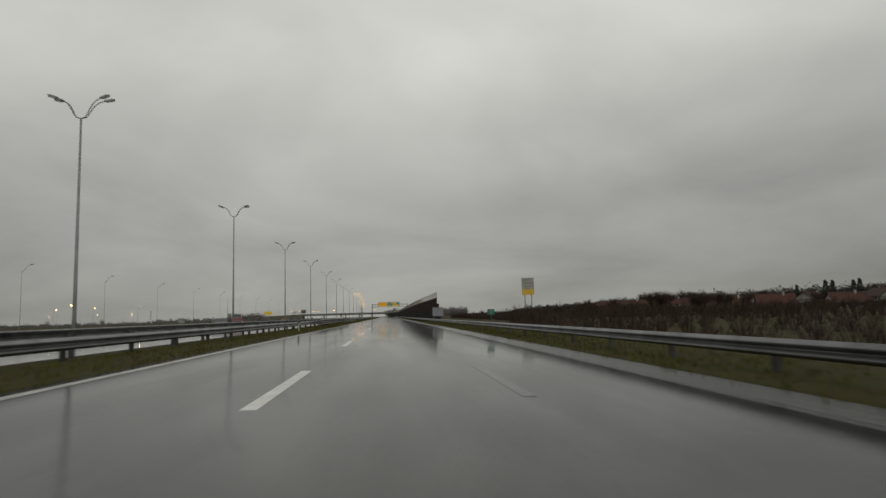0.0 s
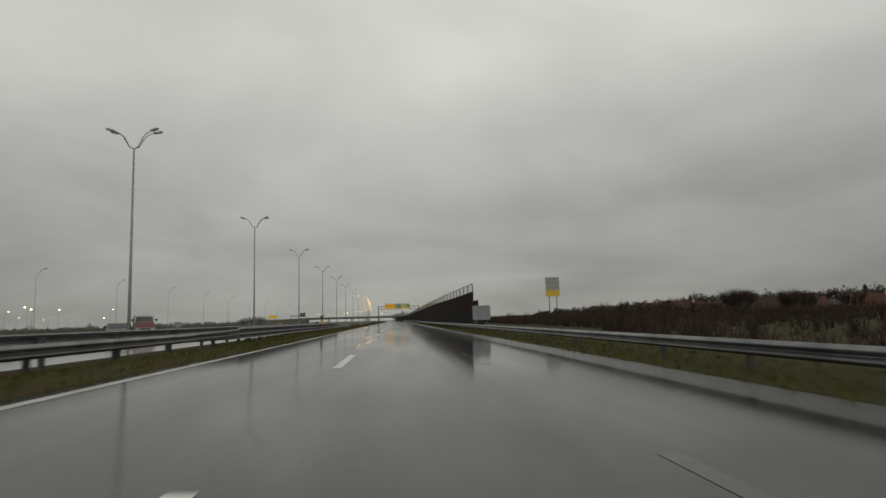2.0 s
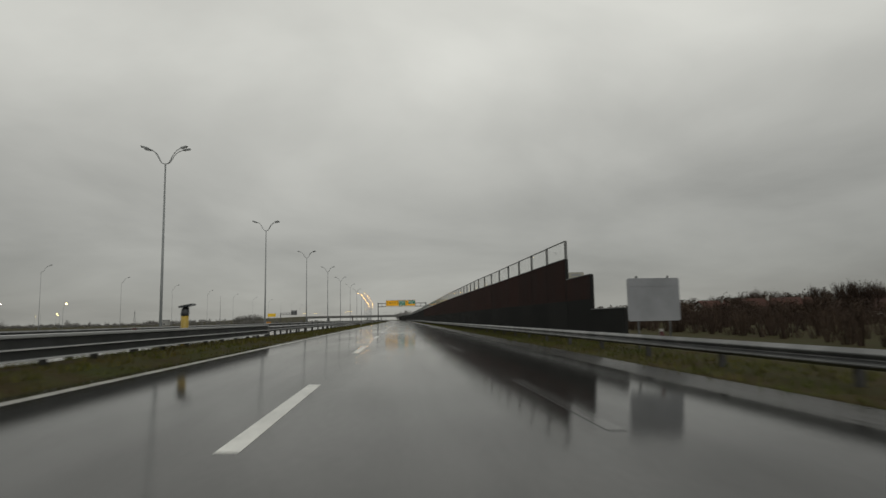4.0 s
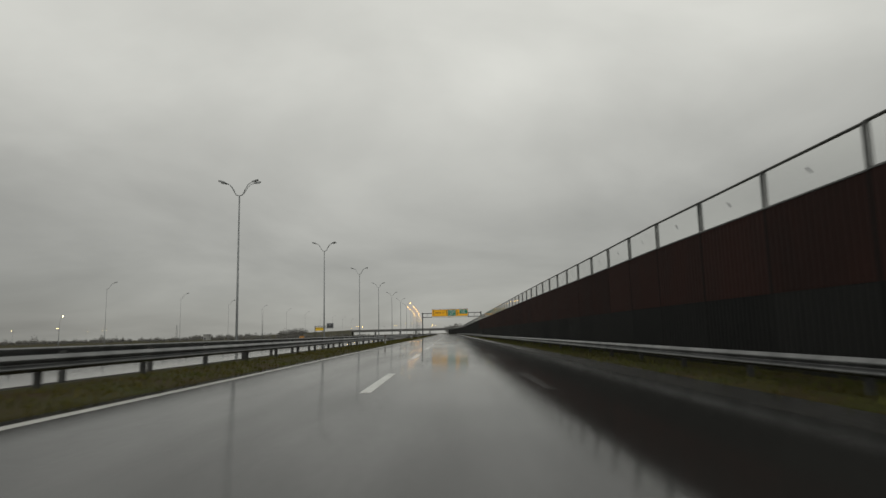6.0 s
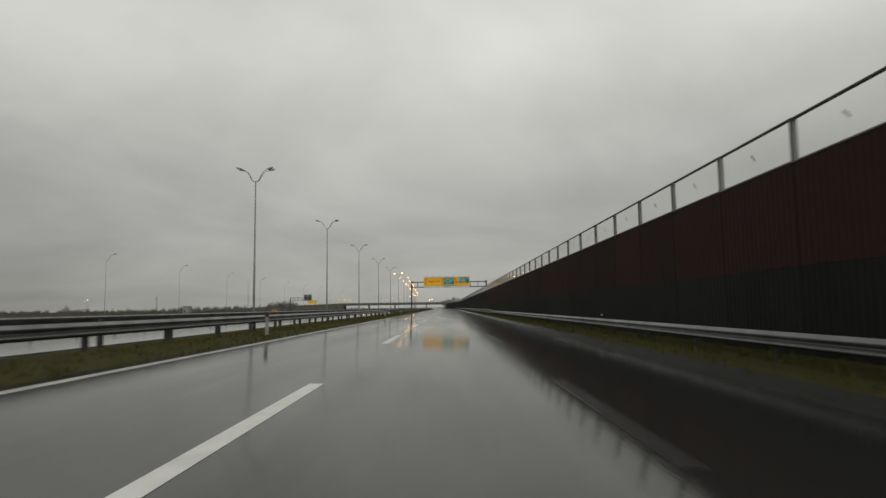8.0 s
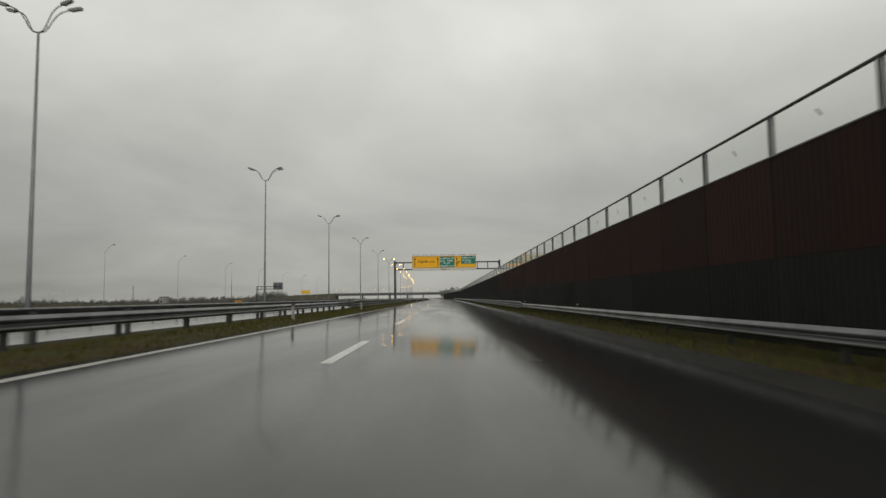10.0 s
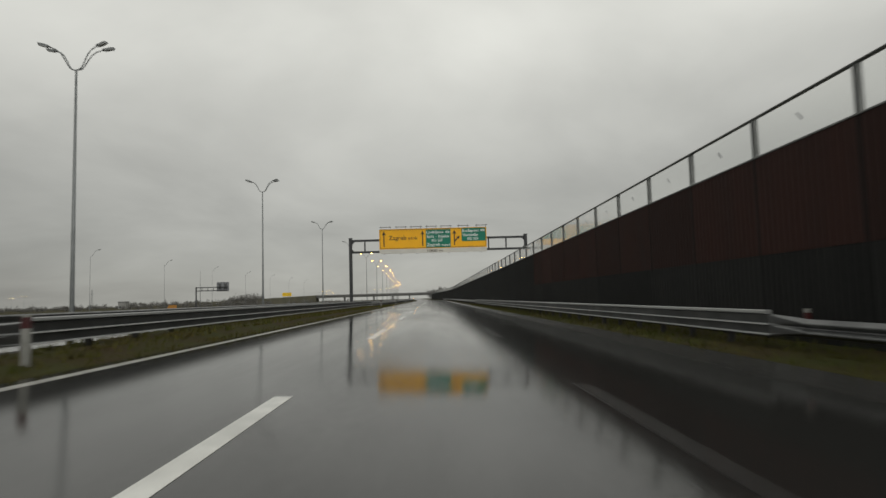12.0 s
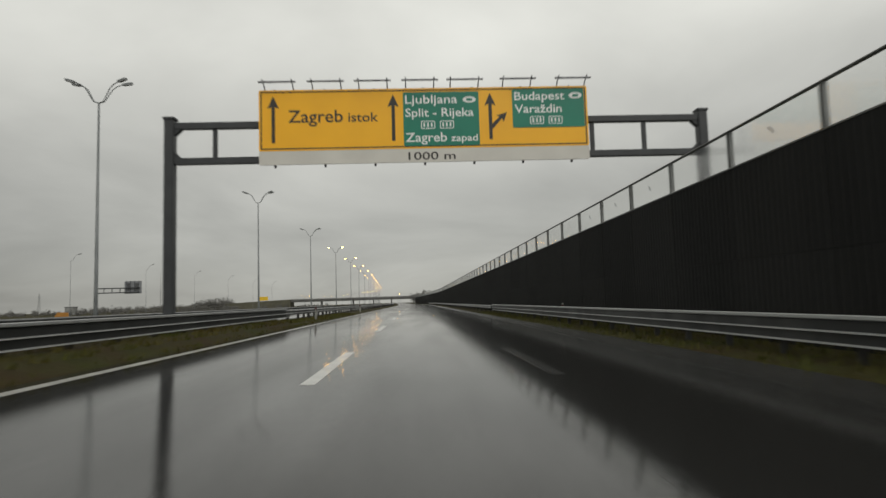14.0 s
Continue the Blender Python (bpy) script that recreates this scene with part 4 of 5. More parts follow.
def vehicle(name, label, category, outline, half, glass, paint, lamp_z, axles, radius):
    """glass: foot and head (y, z) of the windscreen; axles: where the wheels stand along the body."""
    ob = thing(name, label, category, pose(0, 0, -60))
    body = part("body", rounded_body(outline, half).mesh("body", paint), ob)
    (ya, za), (yb, zb) = glass
    wide, narrow = half - 0.14, half - 0.22
    pane = Build().prism([(-wide, ya - 0.012, za), (wide, ya - 0.012, za), (narrow, yb - 0.012, zb), (-narrow, yb - 0.012, zb)], (0, 0.01, 0.004))
    part("windscreen", pane.mesh("windscreen", PANE), body, None, "sky-bright sloping windscreen")
    front = min(y for y, _ in outline)
    part("bumper", Build().chamfer(-half + 0.03, half - 0.03, front - 0.07, front + 0.12, 0.28, 0.52, 0.04).mesh("bumper", BLACK), ob)
    part("grille", Build().chamfer(-half * 0.45, half * 0.45, front - 0.02, front + 0.06, lamp_z - 0.07, lamp_z + 0.07, 0.01).mesh("grille", BLACK), ob)
    for s in (-1, 1):
        part("headlight", Build().chamfer(s * half * 0.72 - 0.16, s * half * 0.72 + 0.16, front - 0.025, front + 0.08, lamp_z - 0.09, lamp_z + 0.09, 0.03).mesh("headlight", LENS_OFF), ob)
        part("mirror", Build().chamfer(s * (half + 0.09) - 0.09, s * (half + 0.09) + 0.09, ya - 0.02, ya + 0.10, za + 0.02, za + 0.22, 0.03).mesh("mirror", BLACK), ob)
        for y in axles:
            x = s * (half - 0.10)
            w = part("wheel", Build().tube([(x - 0.10, y, radius), (x + 0.10, y, radius)], radius, 16).mesh("wheel", BLACK), ob)
            part("rim", Build().tube([(x - 0.105, y, radius), (x + 0.105, y, radius)], radius * 0.6, 12).mesh("rim", STEEL), w)
    return ob


RED_PAINT = mat("red_vehicle_paint", (0.085, 0.016, 0.014), 0.45, col2=(0.06, 0.013, 0.012), scale=1.5)
DARK_PAINT = mat("dark_vehicle_paint", (0.022, 0.024, 0.026), 0.35, col2=(0.015, 0.016, 0.018), scale=1.5, coat=0.4)
van = vehicle("van", "small red van with a pale roof beyond the guard rail", "van",
              [(-1.9, 0.30), (-1.95, 0.75), (-1.85, 0.98), (-1.35, 1.16), (-1.10, 1.46), (1.85, 1.46), (1.9, 0.35)], 0.86,
              ((-1.08, 1.50), (-0.78, 1.92)), RED_PAINT, 0.80, (-1.2, 1.2), 0.32)
upper = rounded_body([(-1.10, 1.464), (-0.75, 1.98), (-0.5, 2.08), (1.75, 2.08), (1.85, 1.95), (1.85, 1.464)], 0.84)
part("roof", upper.mesh("roof", PLASTIC), van, None, "pale upper body")
van.matrix_basis = pose(-23.2, 99.6, 0.06, 0, 0, 25)
saloon = vehicle("car", "dark saloon car halted beside the red van", "car",
                 [(-2.1, 0.28), (-2.15, 0.62), (-1.95, 0.80), (-0.95, 0.96), (-0.25, 1.40), (0.9, 1.43), (1.6, 1.05), (2.1, 0.98), (2.15, 0.32)], 0.88,
                 ((-0.92, 0.99), (-0.30, 1.36)), DARK_PAINT, 0.66, (-1.3, 1.3), 0.31)
saloon.matrix_basis = pose(-25.3, 99.2, 0.06, 0, 0, 25)

# ---- message sign on its bracket in the fields ----
vms = thing("message_sign", "cantilever message sign seen from behind, grey steel", "road sign", pose(-57.4, 386.0, -0.6))
part("post", Build().chamfer(-0.13, 0.13, -0.13, 0.13, 0, 5.9, 0.02).mesh("post", GANTRY), vms)
for z in (5.75, 4.95):
    part("beam", Build().box(0.18, 7.6, -0.1, 0.1, z - 0.09, z + 0.09).mesh("beam", GANTRY), vms)
for x in (1.4, 2.8, 4.2):
    part("strut", Build().box(x - 0.05, x + 0.05, -0.06, 0.06, 5.04, 5.66).mesh("strut", GANTRY), vms)
box_ = part("display_box", Build().chamfer(4.9, 7.8, 0.12, 0.5, 4.75, 6.95, 0.05).mesh("display_box", SIGNBACK), vms)
for x in (5.25, 6.0, 6.7, 7.4):
    part("rib", Build().box(x - 0.04, x + 0.04, 0.06, 0.118, 4.8, 7.05).mesh("rib", GANTRY), box_)
for x in (5.65, 7.05):
    part("hatch", Build().box(x - 0.25, x + 0.25, 0.09, 0.118, 5.2, 6.6).mesh("hatch", STEEL_DARK), box_)

# ---- orange works trailer in the fields ----
trailer = thing("works_trailer", "small orange works trailer parked by the side road", "trailer", pose(-63.0, 385.6, -0.65, 0, 0, 25))
side = [(-1.0, 0.45), (1.0, 0.45), (1.05, 0.75), (0.95, 1.75), (-0.7, 1.8), (-1.05, 1.2)]
part("body", Build().prism([(x, -0.7, z) for x, z in side], (0, 1.4, 0)).mesh("body", ORANGE), trailer)
part("drawbar", Build().tube([(1.0, 0, 0.5), (1.9, 0, 0.45)], 0.05, 6).mesh("drawbar", STEEL_DARK), trailer)
for y in (-0.72, 0.72):
    w = part("wheel", Build().tube([(0, y - 0.1, 0.3), (0, y + 0.1, 0.3)], 0.3, 14).mesh("wheel", BLACK), trailer)
    part("rim", Build().tube([(0, y - 0.105, 0.3), (0, y + 0.105, 0.3)], 0.16, 12).mesh("rim", STEEL), w)

# ---- far yellow board ----
yb = thing("billboard", "distant bright yellow billboard on two legs", "billboard", pose(-226, 1208, -1.0))
yp = part("panel", plate(-7.0, 7.0, 11.0, 16.6, 0.5, mat("bright_yellow", (0.88, 0.56, 0.03), 0.4), "panel", 0.1), yb)
for x0, x1, z0, z1 in ((-5.2, -3.4, 12.4, 15.0), (-2.2, 0.2, 12.4, 13.4), (1.4, 4.6, 13.2, 14.4)):
    part("marking", plate(x0, x1, z0, z1, 0.05, STEEL_DARK, "marking", 0.1), yp, pose(0, -0.3, 0))
for x in (-5, 5):
    part("leg", Build().tube([(x, 0.3, 0), (x, 0.3, 14)], 0.3, 8).mesh("leg", POLE), yb)

# ---- overpass across the far road ----
over = thing("overpass", "low concrete road bridge crossing the far motorway", "bridge", pose(0, 832, 0))
part("deck", Build().prism([(-110, -4.6, 4.0), (-110, 4.6, 4.0), (-110, 5.6, 6.0), (-110, -5.6, 6.0)], (125, 0, 0)).mesh("deck", OLDCONCRETE), over)
for y in (-5.4, 5.3):
    part("parapet", Build().box(-110, 15, y, y + 0.2, 6.004, 6.75).mesh("parapet", OLDCONCRETE), over)
for x in (-84, -56, -38, -22, -2):
    for y in (-3, 3):
        part("pier", Build().tube([(x, y, -1.5), (x, y, 4.4)], 0.5, 12).mesh("pier", OLDCONCRETE, True), over)
for x0, x1, x2 in ((-110, -330, -110), (15, 70, 15)):
    part("embankment", Build().prism([(x0, -9, -1.5), (x1, -9, -1.5), (x2, -9, 6.6)], (0, 18, 0)).mesh("embankment", HAZED_GRASS), over)


# ---- plants ----
def triangles(name, verts, faces, material):
    me = bpy.data.meshes.new(name)
    me.from_pydata(verts, [], faces)
    me.materials.append(material)
    return me


def loose_triangles(name, points, material):
    """A mesh of separate triangles from an array of corners, three to each."""
    n = len(points)
    me = bpy.data.meshes.new(name)
    me.vertices.add(n)
    me.vertices.foreach_set("co", np.asarray(points, dtype=np.float32).ravel())
    me.loops.add(n)
    me.loops.foreach_set("vertex_index", np.arange(n, dtype=np.int32))
    me.polygons.add(n // 3)
    me.polygons.foreach_set("loop_start", np.arange(0, n, 3, dtype=np.int32))
    me.update(calc_edges=True)
    me.materials.append(material)
    return me


def grass(name, x0, x1, y0, y1, count, tall, label, seed, material=BLADE):
    """Single bent blades in tufts on a verge."""
    r = np.random.RandomState(seed)
    tufts = count // 4
    cx = np.repeat(r.uniform(x0, x1, tufts), 4)
    cy = np.repeat(r.uniform(y0, y1, tufts), 4)
    cz = np.interp(cx, [p[0] for p in PROFILE], [p[1] for p in PROFILE]) + np.array([swell(a, b) for a, b in zip(cx, cy)])
    n = len(cx)
    x, y = cx + r.normal(0, 0.06, n), cy + r.normal(0, 0.09, n)
    h, a = tall * r.uniform(0.4, 1.25, n), r.uniform(0, 6.28, n)
    w, lean = r.uniform(0.008, 0.02, n), r.uniform(0.2, 0.9, n) * h
    dx, dy = np.cos(a), np.sin(a)
    pts = np.stack([np.stack([x - dy * w, y + dx * w, cz - 0.04], 1), np.stack([x + dy * w, y - dx * w, cz - 0.04], 1),
                    np.stack([x + dx * lean, y + dy * lean, cz + h], 1)], 1).reshape(-1, 3)
    return tagged(new(name, loose_triangles(name, pts, material)), label, "grass", kind="stuff")


grass("median_grass", -7.7, -5.66, -10, 330, 64000, 0.11, "short wet brown-green grass in the median", 3)
grass("verge_grass", 5.22, 7.9, 0, 330, 64000, 0.13, "short wet grass on the verge by the barrier", 4, BLADE_VERGE)


def twigs(v, f, x, y, z, h, spread, n, r):
    """A leafless shrub: thin branches fanning up from one foot."""
    for _ in range(n):
        a, s = r.uniform(0, 6.28), spread * r.rand() ** 0.7
        tip = Vector((x + math.cos(a) * s, y + math.sin(a) * s, z + h * r.uniform(0.5, 1.05)))
        foot = Vector((x + math.cos(a) * s * 0.25, y + math.sin(a) * s * 0.25, z - 0.1))
        mid = foot.lerp(tip, 0.55) + Vector((r.normal(0, 0.12), r.normal(0, 0.12), 0.1)) * h * 0.4
        w = 0.012 + 0.012 * h
        k = len(v)
        b2, c2 = r.uniform(0, 6.28), r.uniform(0, 6.28)
        o1 = Vector((math.cos(b2) * w, math.sin(b2) * w, 0))
        v += [tuple(foot - o1), tuple(foot + o1), tuple(mid + o1 * 0.7), tuple(mid - o1 * 0.7), tuple(tip)]
        f += [(k, k + 1, k + 2, k + 3), (k + 3, k + 2, k + 4)]
        for _ in range(3):
            k = len(v)
            p = mid.lerp(tip, r.uniform(0, 0.8))
            q = p + Vector((r.normal(0, 0.22), r.normal(0, 0.22), r.uniform(0.1, 0.4))) * h * 0.55
            o2 = Vector((math.cos(c2), math.sin(c2), 0)) * w * 0.55
            v += [tuple(p - o2), tuple(p + o2), tuple(q)]
            f.append((k, k + 1, k + 2))


def scrub():
    """The band of leafless brown scrub in the field to the right."""
    r = np.random.RandomState(8)
    v, f = [], []
    for _ in range(2300):
        y = r.uniform(-5, 330)
        edge = 13.5 + (9 if y > 85 else 0) * min(1, max(0, (y - 85) / 40.0)) + 0.03 * max(0, y)
        x = edge + (75 - 0.08 * y) * r.rand() ** 1.8
        low = 0.55 + 0.45 * min(1.0, max(0.0, (y - 62) / 40.0))
        h = ((0.7 + 2.0 * r.rand() ** 1.6) * (1.35 if r.rand() > 0.93 else 1.0) + 0.012 * (x - edge)) * low
        twigs(v, f, x, y, profile_z(x), h, r.uniform(0.5, 1.3), 20, r)
    return tagged(new("scrub", triangles("scrub", v, f, TWIG)), "dense leafless brown scrub beyond the guard rail", "scrub", kind="stuff")


scrub()


def woods(name, label, spots, seed, material=WOODS, flakes=170, size=0.38):
    """Crowns of many small tilted flakes, uneven in outline and with gaps, on thin stems."""
    r = np.random.RandomState(seed)
    out = []
    for x, y, z, h in spots:
        rx, rz = h * r.uniform(0.34, 0.55), h * 0.5
        u = r.normal(0, 1, (flakes, 3))
        u /= np.linalg.norm(u, axis=1)[:, None] + 1e-6
        d = r.rand(flakes) ** 0.45 * (1 + 0.28 * np.sin(u[:, 0] * 5 + x) + 0.22 * np.sin(u[:, 2] * 6 + y))
        p = np.array([x, y, z + h * 0.54]) + u * d[:, None] * np.array([rx, rx, rz])
        s = size * (0.6 + h / 14)
        out.append((p[:, None, :] + r.normal(0, s, (flakes, 3, 3))).reshape(-1, 3))
        out.append(np.array([(x - 0.12, y, z - 0.3), (x + 0.12, y, z - 0.3), (x, y, z + h * 0.6)]))
    return tagged(new(name, loose_triangles(name, np.concatenate(out), material)), label, "woods", kind="stuff")


rr = np.random.RandomState(21)
spots = []
for _ in range(950):        # wooded rise behind the houses on the right
    deg, d = rr.uniform(12, 70), rr.uniform(350, 470)
    x, y = d * math.sin(radians(deg)), d * math.cos(radians(deg)) + 20
    spots.append((x, y, profile_z(x) + hill(x, y), rr.uniform(6.5, 9.8) * min(1.0, 0.4 + (deg - 12) / 22.0)))
woods("far_woods", "dark leafless woods on the low rise", spots, 5, flakes=480, size=0.27)
spots = []
for _ in range(430):        # hedges before the houses
    a, d = radians(rr.uniform(15, 66)), rr.uniform(150, 260)
    x, y = d * math.sin(a), d * math.cos(a) + 20
    spots.append((x, y, profile_z(x) + hill(x, y), rr.uniform(2.2, 3.9) * (1.0 if a < radians(27) else 0.72)))
woods("hedges", "dark leafless hedges before the village houses", spots, 15, TWIG, flakes=560, size=0.14)
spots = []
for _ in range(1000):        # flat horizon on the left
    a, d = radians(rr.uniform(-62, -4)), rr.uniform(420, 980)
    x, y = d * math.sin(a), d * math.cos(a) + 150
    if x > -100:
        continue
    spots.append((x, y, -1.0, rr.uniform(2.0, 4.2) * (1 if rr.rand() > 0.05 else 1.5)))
woods("horizon_woods", "thin tree line on the flat horizon, haze in its pale grey", spots, 6, HAZE_TREES, flakes=240, size=0.2)
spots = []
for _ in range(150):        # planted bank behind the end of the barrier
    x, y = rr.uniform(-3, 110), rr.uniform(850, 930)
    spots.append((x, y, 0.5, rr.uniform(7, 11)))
woods("bank_woods", "wooded bank beyond the overpass, haze in its pale grey", spots, 7, HAZE_WOOD, flakes=620, size=0.27)
spots = []
for _ in range(90):
    x, y = rr.uniform(-330, -150), rr.uniform(900, 1000)
    spots.append((x, y, -1.0, rr.uniform(4, 7.5)))
for _ in range(24):         # a taller clump among them
    x = rr.uniform(-190, -162)
    spots.append((x, rr.uniform(815, 832), -1.0, rr.uniform(8.6, 10.6) * (0.85 if x < -184 else 1.0)))
woods("grove", "low grove beyond the flat fields, haze in its pale grey", spots, 9, HAZE_TREES, flakes=240, size=0.3)


def bare_tree(label, h, seed):
    """A leafless tree: trunk, limbs and a haze of twigs."""
    r = np.random.RandomState(seed)
    ob = thing("bare_tree", label, "tree", pose(0, 0, -50), "bare field trees")
    t = Build().tube([(0, 0, -0.3), (0.05, 0, h * 0.2), (-0.05, 0.05, h * 0.42), (0.0, 0.1, h * 0.7)], [0.02 * h, 0.016 * h, 0.011 * h, 0.004 * h], 8)
    part("trunk", t.mesh("trunk", BARK, True), ob)
    v, f = [], []
    for k in range(9):
        a, z0 = k * 2.4 + r.rand(), h * r.uniform(0.22, 0.55)
        l = h * r.uniform(0.28, 0.45)
        end = (math.cos(a) * l * 0.75, math.sin(a) * l * 0.75, z0 + l * 0.8)
        limb = Build().tube([(0, 0, z0), (end[0] * 0.45, end[1] * 0.45, z0 + l * 0.3), end], [0.007 * h, 0.005 * h, 0.002 * h], 5)
        part("limb", limb.mesh("limb", BARK), ob)
        for _ in range(5):
            s = r.uniform(0.4, 1.0)
            twigs(v, f, end[0] * s, end[1] * s, z0 + l * 0.8 * s, h * 0.30, h * 0.2, 11, r)
    part("crown", triangles("crown", v, f, TWIG), ob)
    return ob


trees = [bare_tree("leafless brown tree with a wide crown in the field", 8.5, 31), bare_tree("leafless bushy brown tree in the field", 6.5, 32)]
r = np.random.RandomState(12)
for i, (x, y, s) in enumerate(((112, 268, 1.0), (121, 280, 0.9), (128, 262, 1.05), (150, 300, 1.1), (96, 300, 0.8), (62, 190, 0.6), (171, 276, 1.0), (48, 150, 0.5), (84, 232, 0.7),
                               (190, 255, 0.95), (70, 310, 0.6), (140, 225, 0.8), (100, 170, 0.6), (135, 190, 0.8), (150, 205, 0.75))):
    m = pose(x, y, profile_z(x) + hill(x, y) - 0.1, 0, 0, r.uniform(0, 360))
    if i < 2:
        trees[i].matrix_basis = m
        trees[i].scale = (s, s, s)
    else:
        t = copy_thing(trees[i % 2], m)
        t.scale = (s, s, s)


def thicket_tree(label, h, seed):
    """A many-stemmed leafless tree: stems fan out from the foot into a broad round haze of twigs."""
    r = np.random.RandomState(seed)
    ob = thing("bare_tree", label, "tree", pose(0, 0, -50), "bare field trees")
    v, f = [], []
    for k in range(14):
        a, out = k * 2.4, h * r.uniform(0.12, 0.52)
        top = h * (0.86 - 0.5 * (out / h) ** 1.5) * r.uniform(0.85, 1.0)
        end = (math.cos(a) * out, math.sin(a) * out, top * 0.8)
        stem = Build().tube([(math.cos(a) * 0.15, math.sin(a) * 0.15, -0.3), (end[0] * 0.4, end[1] * 0.4, top * 0.35), end], [0.012 * h, 0.009 * h, 0.003 * h], 5)
        part("stem", stem.mesh("stem", BARK), ob)
        for _ in range(12):
            s = r.uniform(0.35, 1.0)
            twigs(v, f, end[0] * s + r.normal(0, 0.3), end[1] * s + r.normal(0, 0.3), end[2] * s, h * 0.26, h * 0.17, 9, r)
    part("crown", triangles("crown", v, f, TWIG), ob)
    return ob


bushy = thicket_tree("broad leafless tree with a dense round crown", 9.0, 33)
for i, (x, y, s) in enumerate(((82, 187, 1.0), (92, 181, 0.9), (118, 214, 0.95), (133, 236, 0.8))):
    m = pose(x, y, profile_z(x) + hill(x, y) - 0.1, 0, 0, 70 * i)
    if i == 0:
        bushy.matrix_basis = m
    else:
        copy_thing(bushy, m).scale = (s, s, s)


def conifer(label, h, seed):
    rs = np.random.RandomState(seed)
    ob = thing("conifer", label, "tree", pose(0, 0, -50), "dark conifers")
    part("trunk", Build().tube([(0, 0, -0.3), (0, 0, h * 0.95)], [0.16, 0.03], 7).mesh("trunk", BARK, True), ob)
    v, f = [], []
    for _ in range(900):
        z = rs.rand() ** 1.3
        w = (1 - z) * h * 0.23 * rs.uniform(0.35, 1.1)
        a = rs.uniform(0, 6.28)
        p = np.array([math.cos(a) * w, math.sin(a) * w, h * (0.08 + 0.92 * z)])
        e = rs.normal(0, 0.24, (3, 3))
        k = len(v)
        v += [tuple(p + e[0]), tuple(p + e[1] + np.array([math.cos(a), math.sin(a), -0.3]) * 0.5), tuple(p + e[2])]
        f.append((k, k + 1, k + 2))
    part("crown", triangles("crown", v, f, CONIFER), ob)
    return ob


fir = conifer("dark green conifer near the houses", 10.5, 41)
for i, (x, y) in enumerate(((170, 232), (176, 236), (182, 229), (196, 250), (240, 225), (205, 300))):
    m = pose(x, y, profile_z(x) + hill(x, y))
    if i == 0:
        fir.matrix_basis = m
    else:
        copy_thing(fir, m)


# ---- houses on the rise ----
def house(label, w, d, h, roof_h, seed):
    ob = thing("house", label, "house", pose(0, 0, -80), "village houses")
    part("wall", Build().box(-w / 2, w / 2, -d / 2, d / 2, -1.5, h).mesh("wall", RENDERED), ob)
    gable = Build()
    gable.prism([(-w / 2, -d / 2, h), (-w / 2, d / 2, h), (-w / 2, 0, h + roof_h)], (w, 0, 0))
    part("gable", gable.mesh("gable", RENDERED), ob)
    roof = Build()
    o, t = 0.45, 0.16
    lift = roof_h / (d / 2)
    loop = [(-d / 2 - o, h - o * lift + 0.02), (0, h + roof_h + 0.02), (d / 2 + o, h - o * lift + 0.02), (d / 2 + o, h - o * lift + t), (0, h + roof_h + t + 0.06), (-d / 2 - o, h - o * lift + t)]
    roof.prism([(-w / 2 - o, y, z) for y, z in loop], (w + 2 * o, 0, 0))
    rf = part("roof", roof.mesh("roof", ROOF), ob)
    part("chimney", Build().box(w * 0.2, w * 0.2 + 0.6, -0.9, -0.4, h + roof_h * 0.5, h + roof_h + 0.8).mesh("chimney", RENDERED), rf)
    for s, face in ((-1, -d / 2), (1, d / 2)):
        for x in (-w * 0.3, 0, w * 0.3):
            for z in ((1.0, 3.6) if h > 4 else (1.0,)):
                win = part("window", Build().box(x - 0.6, x + 0.6, face + s * 0.005 - 0.03, face + s * 0.005 + 0.03, z, z + 1.3).mesh("window", SIGNWHITE), ob)
                part("pane", Build().box(x - 0.5, x + 0.5, face + s * 0.04 - 0.006, face + s * 0.04 + 0.006, z + 0.1, z + 1.2).mesh("pane", PANE), win)
    return ob


h1 = house("pale rendered house with a red tiled roof", 11, 9, 3.2, 3.4, 1)
h2 = house("two-storey pale house with a red-brown roof", 10, 9, 5.0, 2.6, 2)
r = np.random.RandomState(77)
first, plots = {}, []
for i in range(22):
    a = radians(20 + 44 * (i + r.uniform(-0.3, 0.3)) / 21)
    d = r.uniform(225, 285)
    while any(math.hypot(d * math.sin(a) - u, d * math.cos(a) + 12 - w) < 17 for u, w in plots):
        d = d + 9 if d < 290 else 226
    x, y = d * math.sin(a), d * math.cos(a) + 12
    plots.append((x, y))
    m = pose(x, y, profile_z(x) + hill(x, y) - 1.5, 0, 0, r.uniform(-35, 35) + (90 if r.rand() > 0.7 else 0))
    proto = h1 if r.rand() < 0.6 else h2
    if proto.name in first:
        copy_thing(proto, m)
    else:
        first[proto.name] = True
        proto.matrix_basis = m

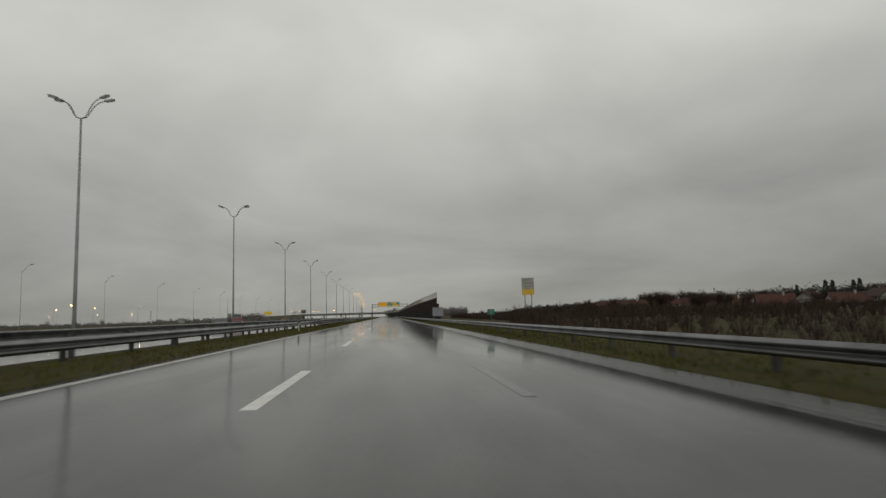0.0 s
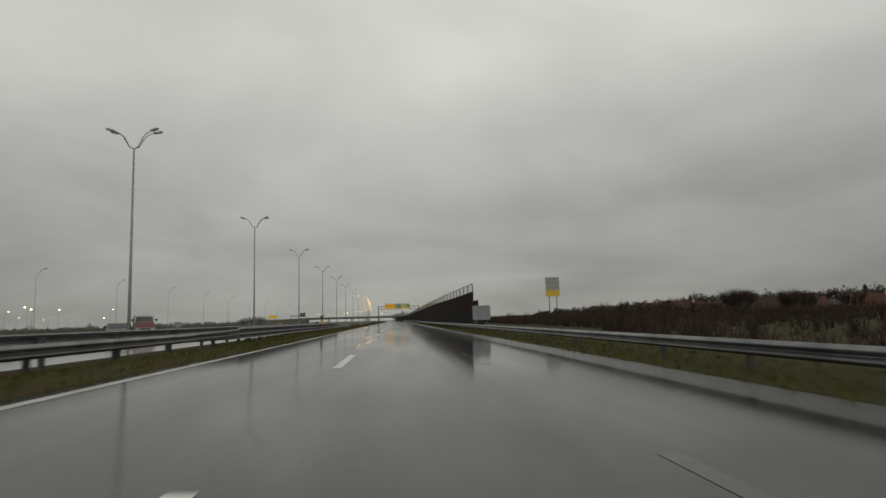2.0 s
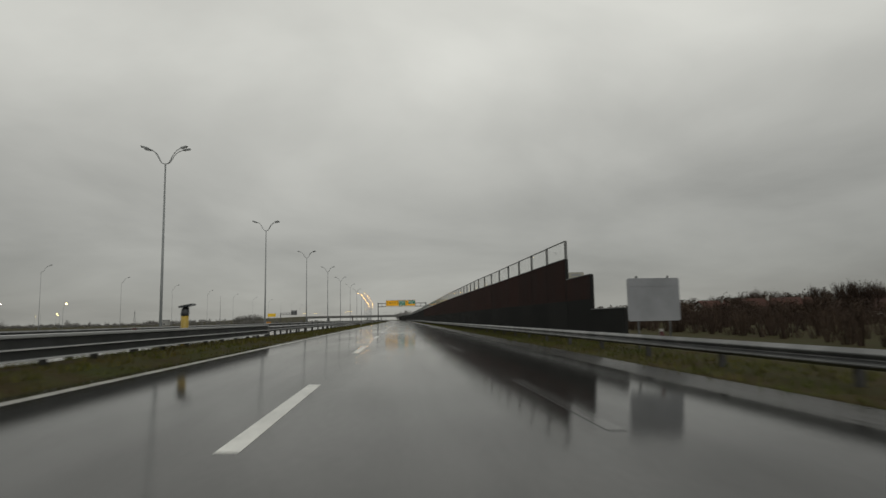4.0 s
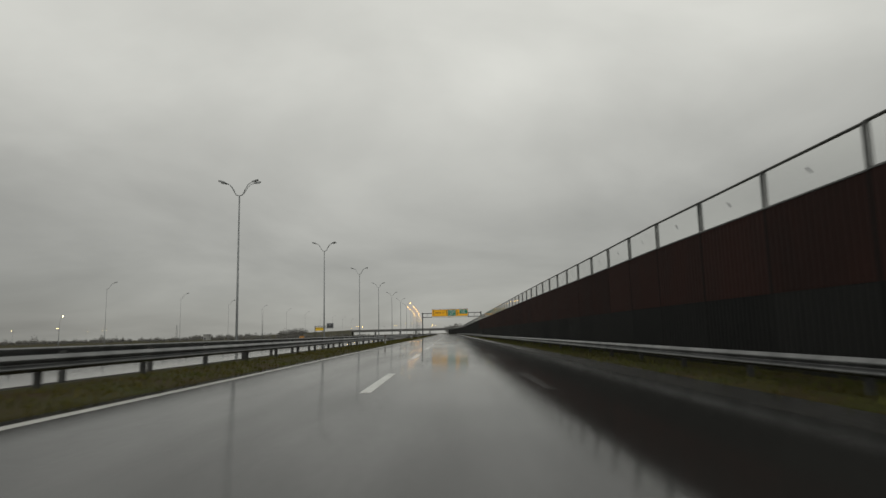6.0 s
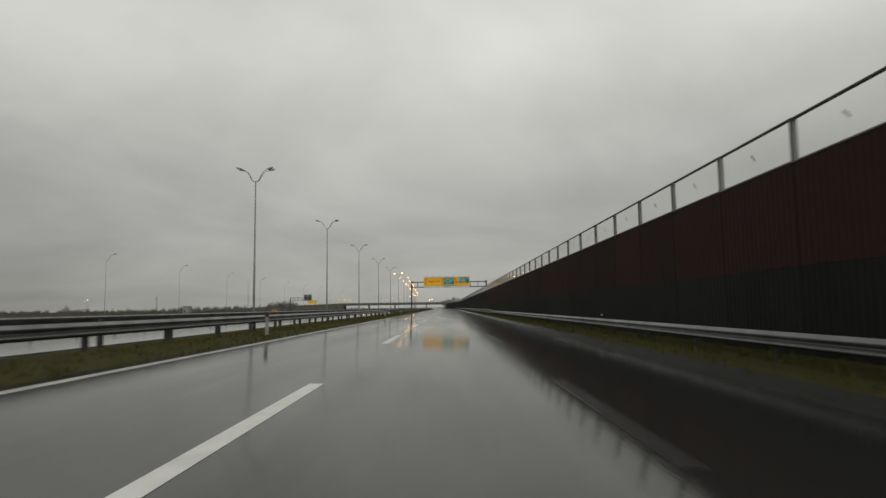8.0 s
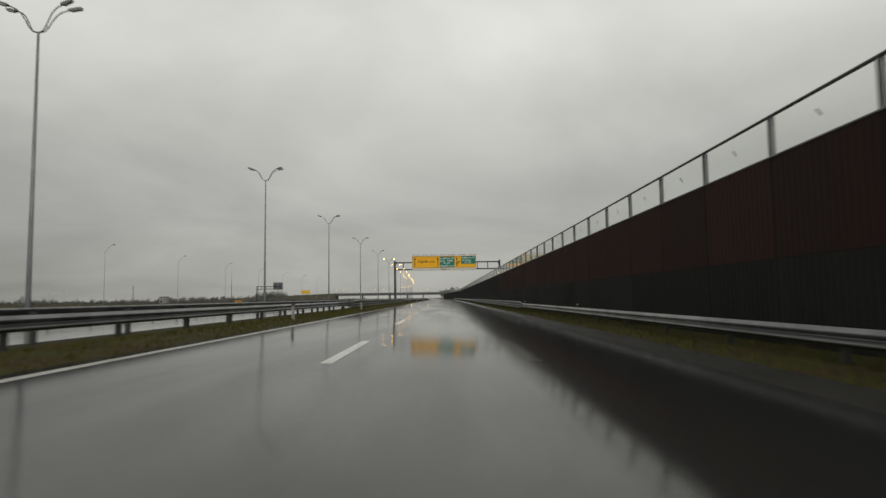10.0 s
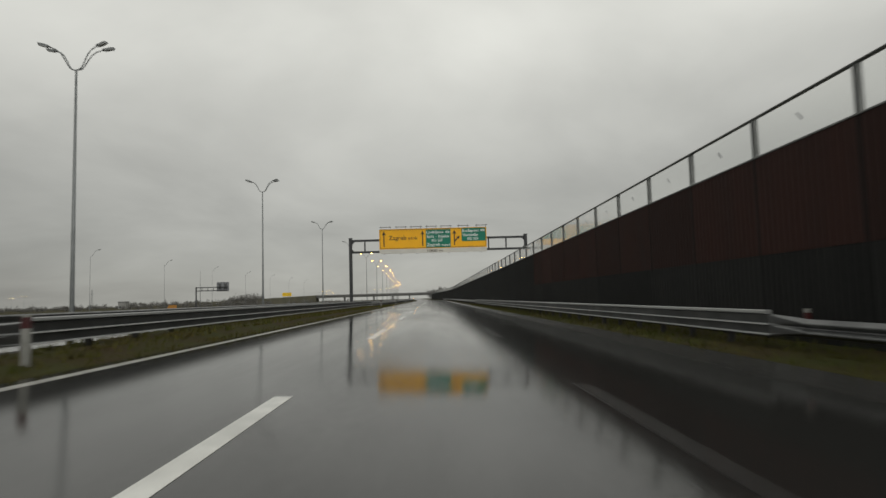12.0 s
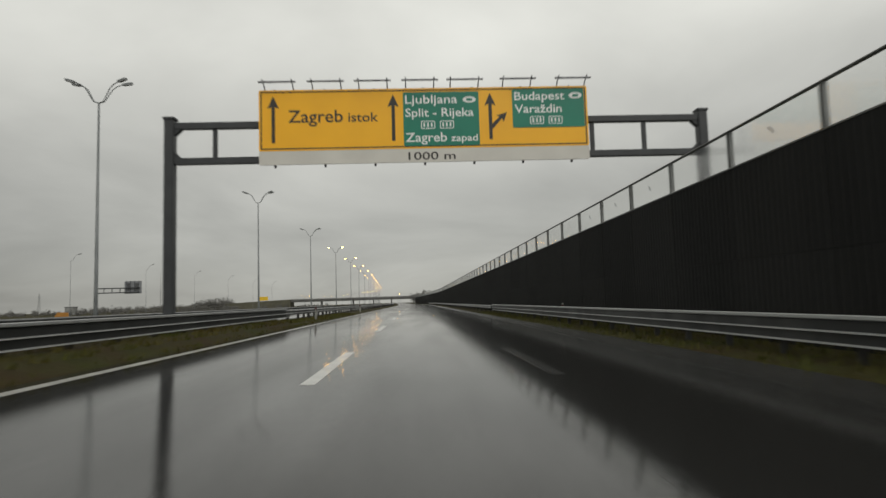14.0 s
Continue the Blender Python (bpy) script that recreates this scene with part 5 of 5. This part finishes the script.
# low blocks on the flat horizon to the left
def block(label, w, d, h):
    ob = thing("building", label, "building", pose(0, 0, -80), "horizon buildings")
    part("wall", Build().box(-w / 2, w / 2, -d / 2, d / 2, -0.5, h).mesh("wall", CONCRETE), ob)
    part("roof", Build().box(-w / 2 - 0.2, w / 2 + 0.2, -d / 2 - 0.2, d / 2 + 0.2, h, h + 0.3).mesh("roof", STEEL_DARK), ob)
    for k in range(int(w // 3)):
        for z in np.arange(1.0, h - 1.5, 3.0):
            x = -w / 2 + 1.5 + 3 * k
            part("window", Build().box(x - 0.6, x + 0.6, -d / 2 - 0.02, -d / 2 + 0.05, z, z + 1.4).mesh("window", PANE), ob)
    return ob


flat = block("small square concrete block on the horizon", 5, 5, 5.2)
for i, (x, y, a) in enumerate(((-211, 664, 0), (-420, 640, 20))):
    m = pose(x, y, -1.0, 0, 0, a)
    if i == 0:
        flat.matrix_basis = m
    else:
        copy_thing(flat, m)

# thin masts on the horizon
mast = thing("lattice_mast", "slender grey lattice mast far across the fields", "mast", pose(-259.5, 714, -1.0))
for sx, sy in ((-1, -1), (1, -1), (1, 1), (-1, 1)):
    part("leg", Build().tube([(sx * 0.9, sy * 0.9, 0), (sx * 0.2, sy * 0.2, 15.3)], [0.09, 0.05], 5).mesh("leg", POLE), mast)
for k in range(8):
    z, w = 1.9 * k, 0.9 - 0.087 * k
    part("brace", Build().tube([(-w, -w, z), (w - 0.08, -w, z + 1.9)], 0.045, 4).mesh("brace", POLE), mast)
part("crossarm", Build().tube([(-1.6, 0, 12.6), (1.6, 0, 12.6)], 0.07, 5).mesh("crossarm", POLE), mast)
aerial = thing("aerial_mast", "thin grey pole mast far across the fields", "mast", pose(-177.5, 714, -1.0))
part("pole", Build().tube([(0, 0, 0), (0, 0, 14), (0, 0, 28)], [0.22, 0.18, 0.08], 8).mesh("pole", POLE, True), aerial)
part("collar", Build().tube([(0, 0, 13.8), (0, 0, 14.3)], 0.3, 8).mesh("collar", POLE, True), aerial)
